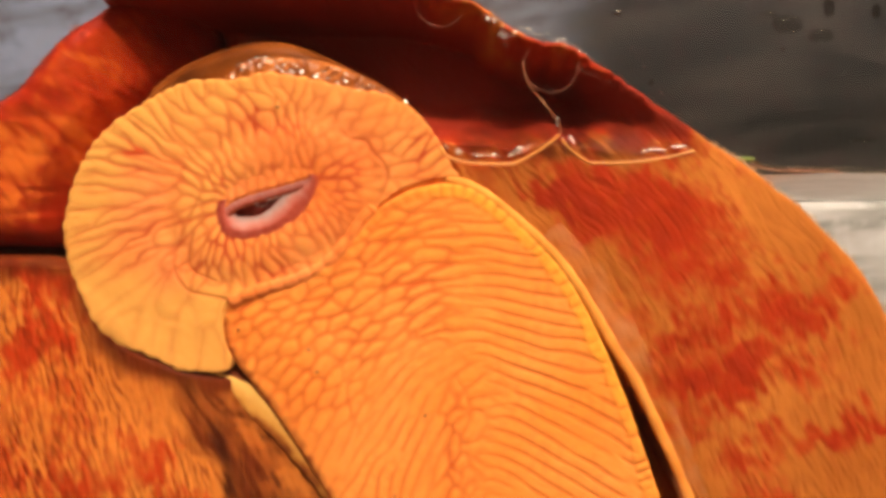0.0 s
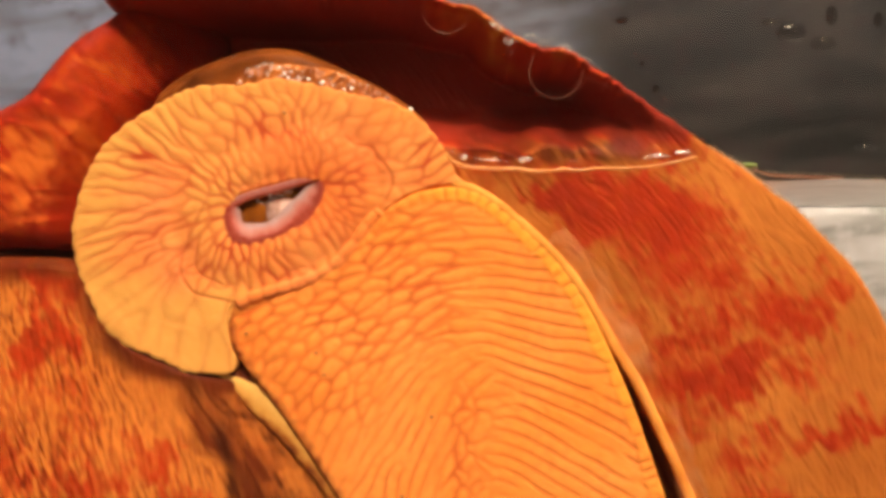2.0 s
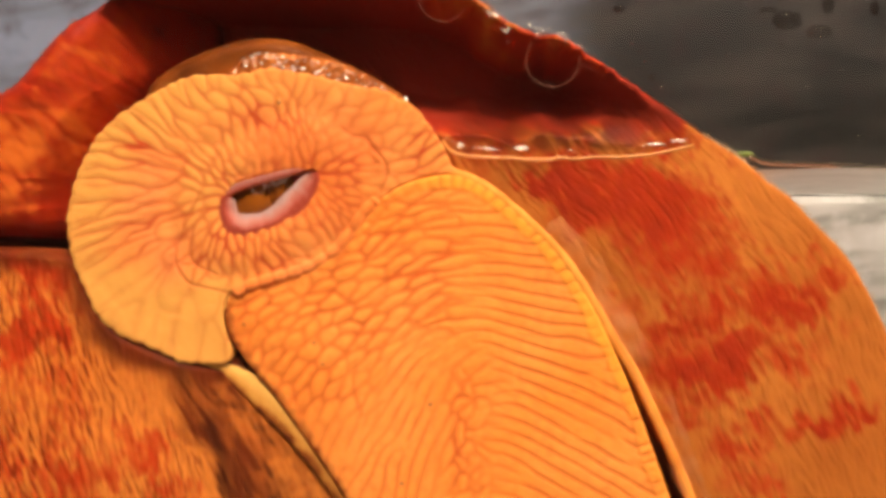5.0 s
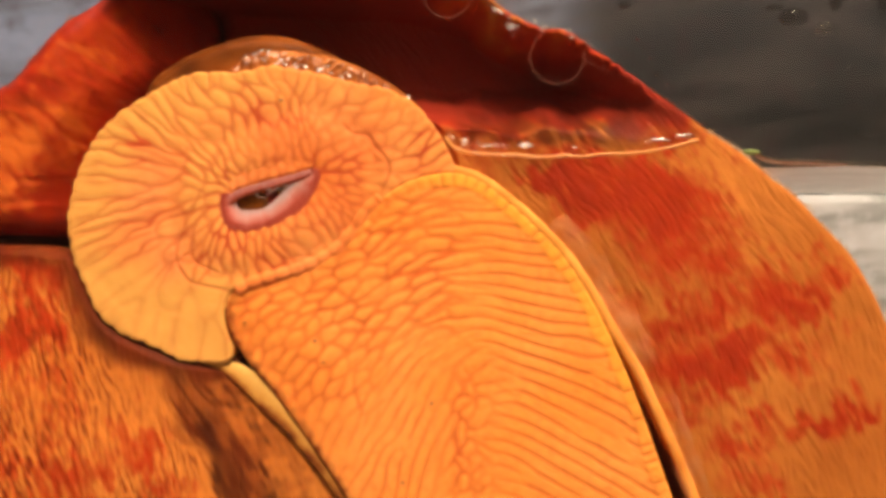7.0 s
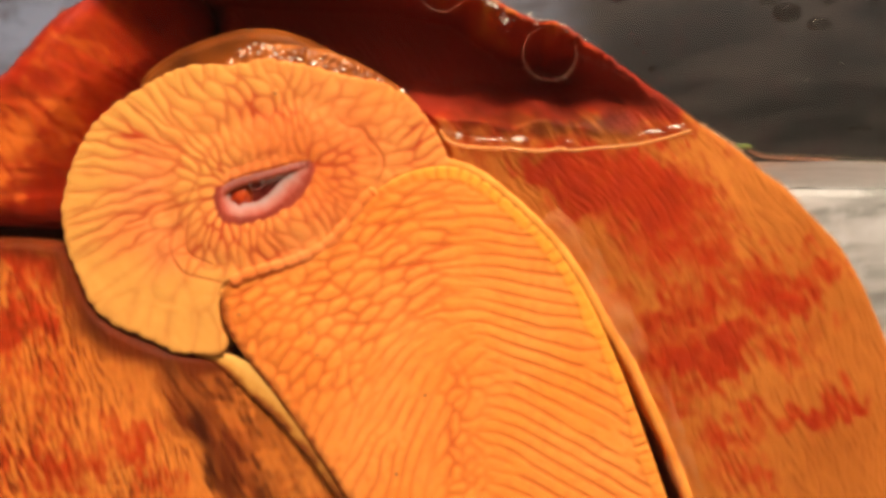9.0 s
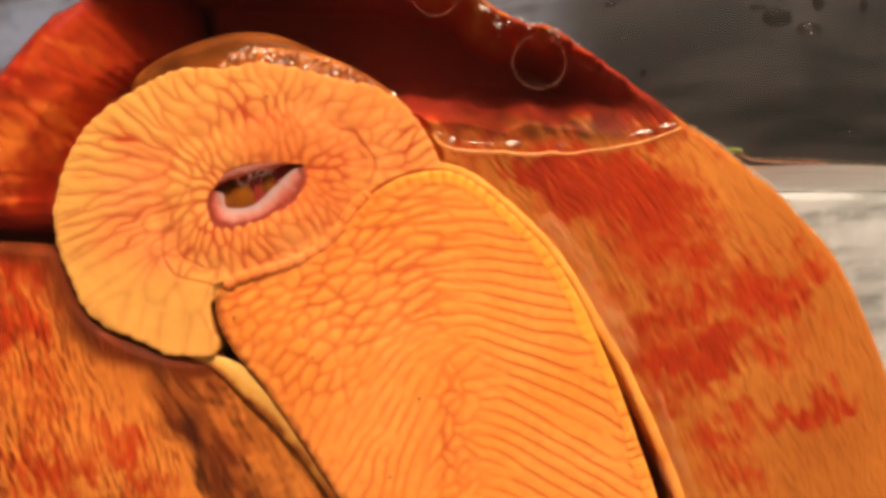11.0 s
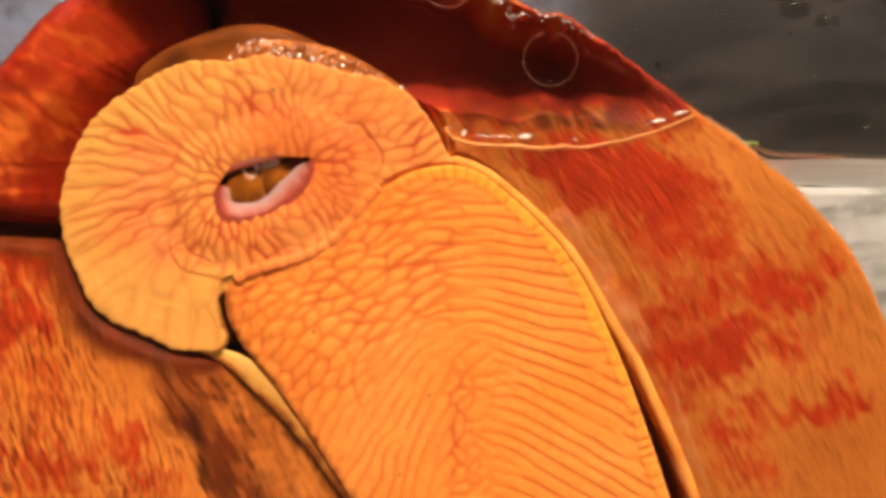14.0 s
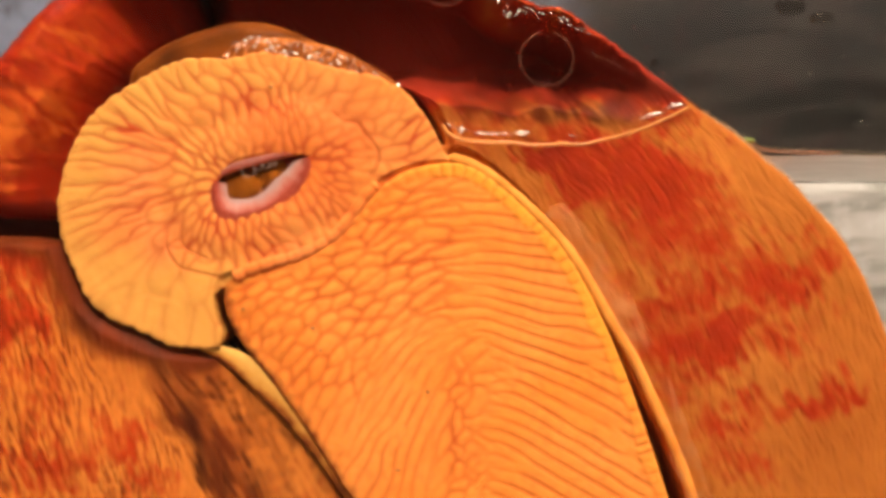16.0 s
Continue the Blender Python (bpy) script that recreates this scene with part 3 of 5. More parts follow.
MOUTH = [(-3.509, 0.589), (-3.411, 0.902), (-3.205, 1.143), (-2.893, 1.259), (-2.536, 1.295), (-2.179, 1.286), (-1.973, 1.259), (-2.089, 0.946), (-2.357, 0.616), (-2.759, 0.384), (-3.161, 0.33), (-3.411, 0.42)]
HUB = np.array((-2.732, 0.857))


def foot_field(P):
    """Nested arches: level lines on one side of the midline, steep ones on the other."""
    x, y = P[:, 0] - 0.321, P[:, 1] - -1.777
    mid = 0.30 * np.minimum(y, 0) * -0.12
    right = -np.radians(4 + 26 * smooth(1.9, -2.2, y))
    left = np.radians(26 + 44 * smooth(1.6, -1.6, y) + 8 * blobs(P, 1.2, 3))
    k = smooth(-0.55, 0.35, x - mid)
    an = left * (1 - k) + right * k
    core = np.exp(-((x - 0.08) / 0.42) ** 2) * smooth(0.4, -0.2, y)
    tall = smooth(0.3, 1.9, y) * smooth(0.2, -1.0, x)
    ln = ((0.56 - 0.20 * smooth(-1.0, -1.9, x) * smooth(-1.8, -0.4, y) + 1.5 * k) + 0.45 * smooth(-0.6, -2, y) * (1 - k)) * (1 - core) + 0.27 * core
    an = an * (1 - core) + core * (1.25 + 0.5 * blobs(P, 0.3, 14))
    wd = 0.19 + 0.02 * tall + 0.02 * core
    return an, ln, wd


def foot_relief(P, sd):
    x, y = P[:, 0] - 0.321, P[:, 1] - -1.777
    Q = warp(P, 0.05, 0.5, 31)
    e, tone, flank = folds(P, closed_curve(FOOT), foot_field, 9000, 11, 0.06)
    w = wrinkles(Q, lambda G: (foot_field(G)[0] + 0.06 * blobs(G, 0.6, 33), 0.205 + 0.015 * smooth(0.5, 2.6, G[:, 0] - 0.321) + 0.02 * blobs(G, 0.9, 34)), 12)
    cells = np.clip(1.2 * np.exp(-((x - 0.08) / 0.45) ** 2) * smooth(0.45, -0.1, y) + smooth(-0.2, 0.7, y + 0.25 * blobs(P, 0.6, 21)) * smooth(0.75, -0.35, x) + smooth(-0.8, -1.8, x) * smooth(-1.6, -0.4, y), 0, 1)
    an = foot_field(P)[0]
    slip = 0.30 * blobs(np.stack([0.2 * (x * np.cos(an) + y * np.sin(an)), y * np.cos(an) - x * np.sin(an)], 1), 0.13, 15)
    across = wrinkles(P + slip[:, None] * np.stack([np.cos(an), np.sin(an)], 1), lambda G: (foot_field(G)[0] + 1.35, np.full(len(G), 0.50)), 16, 10)
    link = smooth(-0.62, -0.95, across) * smooth(-0.25, 0.15, blobs(P, 0.19, 17))
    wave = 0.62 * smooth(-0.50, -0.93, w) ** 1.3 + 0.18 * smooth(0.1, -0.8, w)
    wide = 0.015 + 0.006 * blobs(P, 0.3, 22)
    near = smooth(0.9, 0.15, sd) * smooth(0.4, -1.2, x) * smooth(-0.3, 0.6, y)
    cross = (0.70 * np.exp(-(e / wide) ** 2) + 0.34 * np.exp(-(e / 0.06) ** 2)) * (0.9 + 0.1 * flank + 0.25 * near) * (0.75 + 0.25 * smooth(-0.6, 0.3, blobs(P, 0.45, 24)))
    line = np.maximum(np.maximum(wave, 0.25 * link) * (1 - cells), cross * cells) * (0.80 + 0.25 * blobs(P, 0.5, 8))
    puff = (1 - np.exp(-(e / 0.06) ** 1.5)) * cells + (0.6 * smooth(-1.05, -0.2, w) - 0.1 * link) * (1 - cells)
    u = along_edge(P, FOOT_POLY)
    bead = scallops(u, 0.21, 6)
    side = smooth(-0.5, 1.5, P[:, 0] * 0.9 + P[:, 1] * 0.6 + 0.6)
    body = smooth(-1.5, -4.2, P[:, 0] + 0.6 * P[:, 1])
    band = 0.20 + 0.05 * blobs(P, 0.35, 13)
    hem = smooth(band + 0.03, band - 0.03, sd) * np.maximum(side, 0.35)
    line = line * (1 - 0.8 * hem)
    line = np.maximum(line, 0.60 * hem * smooth(0.55, 0.15, bead))
    line = np.maximum(line, 0.50 * side * np.exp(-((sd - band) / 0.022) ** 2) * (0.6 + 0.4 * bead))
    rough = (0.70 + 0.25 * blobs(P, 0.10, 18)) * smooth(0.19, 0.02, sd + 0.05 * blobs(P, 0.08, 19)) * smooth(-0.8, -2.0, P[:, 0] + 0.6 * P[:, 1]) * smooth(-0.5, -1.0, P[:, 1])
    depth = 0.03 - 0.017 * puff * (1 - hem) + rolled(sd, 0.08, 0.022 + 0.045 * body) + 0.05 * smooth(0.7, 0.0, sd) * body - 0.004 * tone
    depth += 0.012 * blobs(P, 1.1, 2) - 0.018 * hem * bead
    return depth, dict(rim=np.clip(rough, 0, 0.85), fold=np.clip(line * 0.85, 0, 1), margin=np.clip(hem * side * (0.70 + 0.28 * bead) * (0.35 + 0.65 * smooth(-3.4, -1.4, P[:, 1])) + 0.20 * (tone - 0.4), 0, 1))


MOUTH_A, MOUTH_B = np.array((-3.25, 0.70)), np.array((-2.15, 1.15))


def from_mouth(P):
    """Way and distance from the slit of the mouth."""
    ab = MOUTH_B - MOUTH_A
    t = np.clip(((P - MOUTH_A) @ ab) / (ab @ ab), 0, 1)
    d = P - MOUTH_A - t[:, None] * ab
    return np.arctan2(d[:, 1], d[:, 0]), np.hypot(d[:, 0], d[:, 1])


def head_calm(P):
    """The smooth lower part of the head, with few folds."""
    return smooth(-0.25, -0.85, P[:, 1] + 0.25 * (P[:, 0] + 4.0) + 0.15 * blobs(P, 0.5, 7)) * smooth(-2.9, -3.6, P[:, 0])


def head_field(P):
    """Folds that radiate from the mouth: short and puffy in a ring round it, long and flowing at the sides."""
    an, r = from_mouth(P)
    far = smooth(0.85, 1.25, r)
    west = smooth(-3.7, -4.6, P[:, 0])
    top = smooth(1.6, 2.1, P[:, 1]) * smooth(-4.4, -3.6, P[:, 0])
    an = an + 0.16 * west + (0.22 + 0.28 * top + 0.18 * west) * blobs(P, 0.9, 4) * far + 0.26 * blobs(P, 0.5, 6)
    calm = head_calm(P)
    ln = 0.34 + far * (0.18 + 1.0 * west) - 0.10 * top
    wd = 0.155 + 0.055 * far + 0.03 * west
    return an, ln + 0.35 * calm, wd + 0.30 * calm


def creases(P, lines, width, seed):
    """Single deep folds along drawn curves."""
    Q = warp(P, 0.05, 0.25, seed)
    out = np.zeros(len(P))
    for pts in lines:
        c = open_curve(pts, 36)
        d = np.full(len(P), 9.0)
        for a in c:
            d = np.minimum(d, (Q[:, 0] - a[0]) ** 2 + (Q[:, 1] - a[1]) ** 2)
        out = np.maximum(out, np.exp(-d / width ** 2))
    return out


HEAD_CREASES = (
    [(-3.857, 0.875), (-4.143, 0.366), (-4.214, -0.08), (-4.009, -0.482), (-3.429, -0.652)],
    [(-3.92, 0.348), (-4.009, 0.027), (-3.875, -0.205), (-3.607, -0.348)],
    [(-1.60, 1.95), (-1.10, 1.70), (-0.90, 1.30), (-1.00, 0.95)],
)


def head_frill(poly):
    """Scalloped free rim of the head; straight where it meets the foot."""
    run = np.concatenate([[0], np.cumsum(np.linalg.norm(np.diff(poly, axis=0), axis=1))])
    t = np.roll(poly, -1, 0) - np.roll(poly, 1, 0)
    nrm = np.stack([-t[:, 1], t[:, 0]], 1) / np.linalg.norm(t, axis=1)[:, None]
    low = smooth(-0.6, -1.2, poly[:, 1]) * smooth(-3.45, -3.7, poly[:, 0])
    free = np.clip(smooth(-3.3, -4.2, poly[:, 0]) + smooth(1.7, 2.2, poly[:, 1]), 0, 1)
    tuck = smooth(-0.16, -0.05, edge_distance(poly, FOOT_POLY)[0]) * smooth(-1.0, -0.7, poly[:, 1])
    return poly + nrm * ((1 - scallops(run, 0.25, 91)) * (0.040 + 0.004 * low) * free + (0.03 + 0.03 * low) * free * blobs(poly, 0.35, 92) - 0.13 * tuck)[:, None]


def head_relief(P, sd):
    e, tone, flank = folds(warp(P, 0.035, 0.30, 26), HEAD_POLY, head_field, 12000, 23, 0.09)
    an, r = from_mouth(P)
    w = wrinkles(warp(P, 0.06, 0.4, 35), lambda G: (head_field(G)[0], np.clip(head_field(G)[2] * 1.15, 0.19, 0.34)), 14, 12, 0.8)
    calm = head_calm(P)
    west = smooth(-3.7, -4.5, P[:, 0] + 0.3 * blobs(P, 0.6, 38))
    far = smooth(0.85, 1.25, r)
    flow = west * far
    wide = 0.015 + 0.006 * blobs(P, 0.3, 94)
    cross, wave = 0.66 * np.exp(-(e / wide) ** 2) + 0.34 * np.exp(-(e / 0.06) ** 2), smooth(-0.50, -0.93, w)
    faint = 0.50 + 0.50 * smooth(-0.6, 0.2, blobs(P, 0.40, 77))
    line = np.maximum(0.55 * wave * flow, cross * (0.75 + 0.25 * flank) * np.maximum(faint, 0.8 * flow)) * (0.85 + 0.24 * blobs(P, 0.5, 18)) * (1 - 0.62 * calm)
    puff = 1 - np.exp(-(e / 0.06) ** 1.5)
    hd = -edge_distance(P, closed_curve(MOUTH))[0]
    depth = 0.035 - 0.012 * puff * (1 - 0.7 * calm) + np.where(hd < 0.3, rolled(np.maximum(hd, 0), 0.06, 0.012), rolled(sd, 0.08, 0.022)) + 0.012 * blobs(P, 0.9, 12) - 0.004 * tone
    u = along_edge(P, HEAD_POLY)
    crown = scallops(u, 0.25, 91)
    free = np.clip(smooth(-3.3, -4.2, P[:, 0]) + smooth(1.7, 2.2, P[:, 1]), 0, 1) * (hd > 0.6)
    reach = 0.30 + 0.20 * blobs(np.stack([u, u * 0], 1), 0.3, 93)
    rib = smooth(0.42, 0.10, crown) * smooth(reach, reach * 0.35, sd) * free * (1 - 0.15 * calm) * (0.6 + 0.4 * blobs(np.stack([u, u * 0], 1), 0.4, 95))
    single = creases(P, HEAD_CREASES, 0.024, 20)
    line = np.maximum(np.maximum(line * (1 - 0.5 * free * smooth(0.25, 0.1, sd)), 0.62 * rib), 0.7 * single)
    depth += 0.014 * single + 0.012 * rib + 0.07 * smooth(-0.03, 0.06, edge_distance(P, FOOT_POLY)[0])
    depth += 0.016 * smooth(0.20, 0.0, hd)
    depth -= 0.022 * np.exp(-((r - 0.68) / 0.26) ** 2) - 0.020 * np.exp(-((r - 1.08) / 0.14) ** 2)
    hem = smooth(0.05, -0.07, P[:, 1] - np.interp(P[:, 0], (-5.3, -5.1, -4.62, -3.98, -3.5, -3.3), (-1.35, -1.14, -0.97, -1.07, -0.80, -0.80)) + 0.04 * blobs(P, 0.25, 101)) * smooth(-3.2, -3.4, P[:, 0])
    depth += -0.012 * hem + (0.020 * blobs(P, 0.38, 102) + 0.003 * blobs(P, 0.11, 103)) * calm
    line = np.maximum(line, 0.40 * hem * (1 - hem) * 4 * (0.6 + 0.4 * blobs(P, 0.3, 104)))
    pale = 0.25 * hem + 0.80 * smooth(1.2, 0.15, sd) * smooth(-2.2, -4.2, P[:, 0]) + 0.45 * calm + 0.30 * smooth(0.9, 1.6, r) + 0.26 * blobs(P, 0.7, 39) + 0.16 * blobs(P, 0.25, 40) + 0.15 * (tone - 0.5)
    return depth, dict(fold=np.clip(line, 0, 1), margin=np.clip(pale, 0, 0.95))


FOOT_POLY, HEAD_POLY = closed_curve(FOOT), closed_curve(HEAD)
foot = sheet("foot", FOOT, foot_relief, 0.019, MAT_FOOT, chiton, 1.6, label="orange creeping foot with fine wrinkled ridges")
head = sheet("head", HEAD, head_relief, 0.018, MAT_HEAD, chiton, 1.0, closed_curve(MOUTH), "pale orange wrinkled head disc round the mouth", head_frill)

tube("beaded_fold", np.insert(open_curve([(-3.30, -0.66), (-3.05, -0.54), (-2.70, -0.43), (-2.179, -0.27), (-1.70, 0.0), (-1.42, 0.30), (-1.22, 0.60), (-0.98, 0.84)], 30), 1, 0.065, axis=1), [(0.098, 0.06)], MAT_HEAD, chiton, 14, "row of small orange beads between head and foot", beads=0.25)

# Mouth: lips, lining and what moves inside.
LIP_OUT = [(-3.46, 0.89), (-3.52, 0.80), (-3.53, 0.66), (-3.44, 0.38), (-3.23, 0.295), (-3.0, 0.285), (-2.60, 0.41), (-2.29, 0.60), (-2.07, 0.87), (-1.96, 1.12), (-1.97, 1.23), (-2.03, 1.28)]
LIP_IN = [(-2.15, 1.255), (-2.26, 1.19), (-2.40, 1.05), (-2.56, 0.905), (-2.69, 0.77), (-2.87, 0.65), (-3.06, 0.62), (-3.27, 0.645), (-3.31, 0.76), (-3.33, 0.86)]


def line_distance(P, pts):
    """Distance to an open curve, and how far along it the nearest place lies."""
    c = open_curve(pts, 24)
    run = np.concatenate([[0], np.cumsum(np.linalg.norm(np.diff(c, axis=0), axis=1))])
    d = np.sqrt(((P[:, None] - c) ** 2).sum(2))
    return d.min(1), run[d.argmin(1)]


def lip_shape():
    """Lower lip: a flat crescent that slopes into the mouth, whitish inside, with a frayed mauve outer edge."""
    def relief(P, sd):
        a, run = line_distance(P, LIP_IN)
        b, run = line_distance(P, LIP_OUT)
        k = a / (a + b + 1e-6)
        west = smooth(-3.10, -3.30, P[:, 0])
        pleat = np.sin(run * 2 * math.pi / 0.085 + 3 * blobs(P, 0.2, 97))
        return 0.026 + 0.081 * smooth(0.75, 0.0, k) + 0.0012 * pleat * k, dict(outer=np.clip(1.15 * k + 0.06 + 0.16 * west + 0.16 * blobs(P, 0.2, 98), 0, 1), run=run)

    def frill(poly):
        run = np.concatenate([[0], np.cumsum(np.linalg.norm(np.diff(poly, axis=0), axis=1))])
        out = line_distance(poly, LIP_OUT)[0] < 0.05
        c = poly.mean(0)
        way = (poly - c) / np.linalg.norm(poly - c, axis=1)[:, None]
        return poly + way * (out * 0.035 * (scallops(run, 0.11, 99) - 0.5))[:, None]

    return sheet("lower_lip", LIP_OUT + LIP_IN, relief, 0.012, MAT_LIP, head, 0.15, label="pink and whitish fringed lower lip", frill=frill)


lower_lip = lip_shape()


def upper_flap():
    """The upper lip: a fold of head skin that is drawn up as the mouth opens."""
    lip = [(-3.571, 0.705), (-3.455, 0.741), (-3.295, 0.875), (-3.027, 0.982), (-2.714, 1.062), (-2.357, 1.161), (-1.973, 1.259), (-1.946, 1.42), (-2.446, 1.598), (-2.982, 1.598), (-3.384, 1.348), (-3.607, 0.946)]

    def relief(P, sd):
        e, tone, flank = folds(P, closed_curve(lip), head_field, 700, 29, 0.05)
        line = np.exp(-(e / 0.016) ** 2)
        low = line_distance(P, lip[1:7])[0]
        return 0.050 - 0.006 * (1 - line) + 0.03 * smooth(0.10, 0.0, low), dict(fold=np.clip(line * 0.45 + 0.6 * smooth(0.10, 0.02, low + 0.05 * blobs(P, 0.07, 96)), 0, 1), margin=np.zeros(len(P)))

    return sheet("upper_lip", lip, relief, 0.023, MAT_HEAD, head, 0.25, label="wrinkled orange upper lip with a reddish edge")


upper_lip = upper_flap()
tube("lip_edge", np.insert(open_curve([(-3.464, 0.723), (-3.286, 0.857), (-3.018, 0.964), (-2.705, 1.045), (-2.357, 1.143), (-1.982, 1.241)]), 1, 0.095, axis=1), [(0.078, 0.04)], MAT_UPPER_LIP, upper_lip, 14, "mauve inner edge of the upper lip", turn=-1, beads=0.09)
cavity = ball("mouth_cavity", (HUB[0], 0.72, HUB[1]), (1.3, 0.45, 1.0), MAT_CAVITY, head, "dark red mouth lining")
tongue = new("tongue")
tongue.parent = head
ball("tongue_lobe", (-3.06, 0.0, 0.76), (0.44, 0.34, 0.44), MAT_TONGUE, tongue, "wet amber-brown tongue lobe", 32, 0.06, 1)
ball("tongue_lobe", (-2.60, 0.03, 0.95), (0.36, 0.32, 0.46), MAT_TONGUE, tongue, "wet amber-brown tongue lobe", 32, 0.06, 2)
pad = ball("tongue_pad", (-2.66, 0.9, 0.80), (0.36, 0.2, 0.28), MAT_PAD, head, "pale wet rasping pad", 32, 0.10, 5)
cheek = ball("inner_cheek", (np.array((-3.179, 0.705))[0], 0.9, np.array((-3.179, 0.705))[1]), (0.2, 0.2, 0.35), MAT_CHEEK, head, "red inner cheek", 24, 0.2, 7)

# Girdle: the broad leathery rim round foot and head.
GIRDLE = [(-5.482, 4.473), (-4.321, 4.607), (-3.161, 4.545), (-1.911, 4.491), (-0.75, 4.455), (0.143, 4.268), (0.607, 4.116), (0.991, 3.804), (1.482, 3.536), (1.929, 3.473), (2.286, 3.259), (2.821, 2.884), (3.357, 2.509), (3.804, 2.188), (4.161, 1.92), (4.607, 1.634), (4.964, 1.366), (5.25, 1.116), (5.607, 0.848), (5.991, 0.438), (6.438, -0.036), (6.795, -0.616), (7.107, -1.286), (7.464, -2.223), (7.821, -3.384), (8.179, -4.991), (8.357, -7.67), (7.732, -11.241), (5.946, -13.562), (3.268, -13.741), (1.036, -12.134), (0.321, -9.455), (-0.214, -6.33), (-1.196, -3.652), (-2.804, -1.42), (-4.321, 0.188), (-4.946, 1.705), (-5.08, 3.223)]


def near_body(P):
    a, b = edge_distance(P, FOOT_POLY)[0], edge_distance(P, HEAD_POLY)[0]
    return -np.maximum(a, b)


def patches(P, rows, seed, comb=None):
    """Ragged colour patches: rows of x, y, half-length, half-width, angle, strength."""
    Q = warp(warp(P, 0.28, 0.55, seed), 0.12, 0.17, seed + 3)
    if comb is not None:
        a = radians(comb)
        v = np.stack([P[:, 1] * math.cos(a) - P[:, 0] * math.sin(a), 0.15 * (P[:, 0] * math.cos(a) + P[:, 1] * math.sin(a))], 1)
        k = 0.22 * blobs(v, 0.11, seed + 5) + 0.20 * blobs(v, 0.055, seed + 6)
        Q = Q + np.stack([k * math.cos(a), k * math.sin(a)], 1)
    out = np.zeros(len(P))
    for cx, cy, a, b, an, k in rows:
        c, s = math.cos(radians(an)), math.sin(radians(an))
        dx, dy = Q[:, 0] - cx, Q[:, 1] - cy
        out = np.maximum(out, k * smooth(1.42, 0.45, np.hypot((dx * c + dy * s) / a, (dy * c - dx * s) / b)))
    return out


RED_GIRDLE = ((1.55, 1.02, 0.62, 0.26, -38, 1.1), (3.045, 0.652, 1.83, 0.73, -38, 1.02), (2.464, 1.259, 0.98, 0.2, -10, 1), (3.714, 1.062, 0.62, 0.23, -40, 1), (4.161, -0.08, 0.85, 0.27, -52, 0.8), (3.67, -1.777, 0.54, 0.45, 0, 0.7), (5.321, -0.795, 1.34, 0.36, 15, 1), (4.607, -1.821, 1.16, 0.4, 15, 1), (5.768, -2.714, 1.34, 0.32, 20, 1), (3.848, -1.062, 0.49, 0.31, 20, 0.8), (2.241, 0.946, 1.07, 0.43, -30, 1), (1.795, 1.062, 0.54, 0.21, -35, 1.1), (2.375, 0.5, 0.54, 0.23, -42, 0.8), (5.696, 0.009, 0.29, 0.12, 0, 0.9), (6.571, -1.286, 0.32, 0.14, 10, 0.8), (3.688, -2.58, 0.23, 0.2, 0, 0.8), (3.625, 1.973, 0.62, 0.27, -30, 1), (5.054, -3.83, 0.54, 0.27, 0, 0.5))
BLUSH_GIRDLE = ((2.286, 3, 0.49, 0.43, 0, 1), (1.929, 3.625, 0.54, 0.23, 20, 0.8), (1.08, 3.67, 0.54, 0.27, 0, 0.7))
OCHRE_GIRDLE = ((2.0, 1.80, 1.30, 0.20, -4, 0.9), (0.95, 1.85, 0.54, 0.16, 0, 0.7), (3.1, 1.80, 0.45, 0.11, 0, 0.6))
RED_LOWER = ((-6.777, -1.42, 0.40, 0.54, 0, 1.1), (-6.6, -0.40, 0.80, 0.24, -12, 1.1), (-6.152, -1.196, 0.54, 0.40, -30, 0.9), (-4.902, -3.205, 0.71, 0.36, 10, 0.7), (-5.973, -3.652, 0.54, 0.4, 0, 0.9), (-6.973, -3.116, 0.30, 0.60, 0, 0.8), (-6.3, -3.70, 0.9, 0.35, 0, 0.8), (-4.321, -3.92, 0.62, 0.27, 0, 0.5), (-6.107, -4.634, 1.07, 0.54, 0, 0.6), (-6.554, -2.312, 0.98, 1.7, 0, 0.4))
PALE_LOBE = ((-6.821, 1.571, 0.3, 0.46, 0, 0.75), (-5.839, 3.268, 0.54, 0.09, -25, 0.5), (-6.464, 2.464, 0.45, 0.07, -30, 0.5), (-6.036, 2.241, 0.21, 0.08, -10, 1), (-5.973, 1.955, 0.27, 0.08, 0, 0.8), (-4.857, 2.777, 0.16, 0.11, 0, 0.9), (-6.598, 0.991, 0.36, 0.16, 20, 0.35))


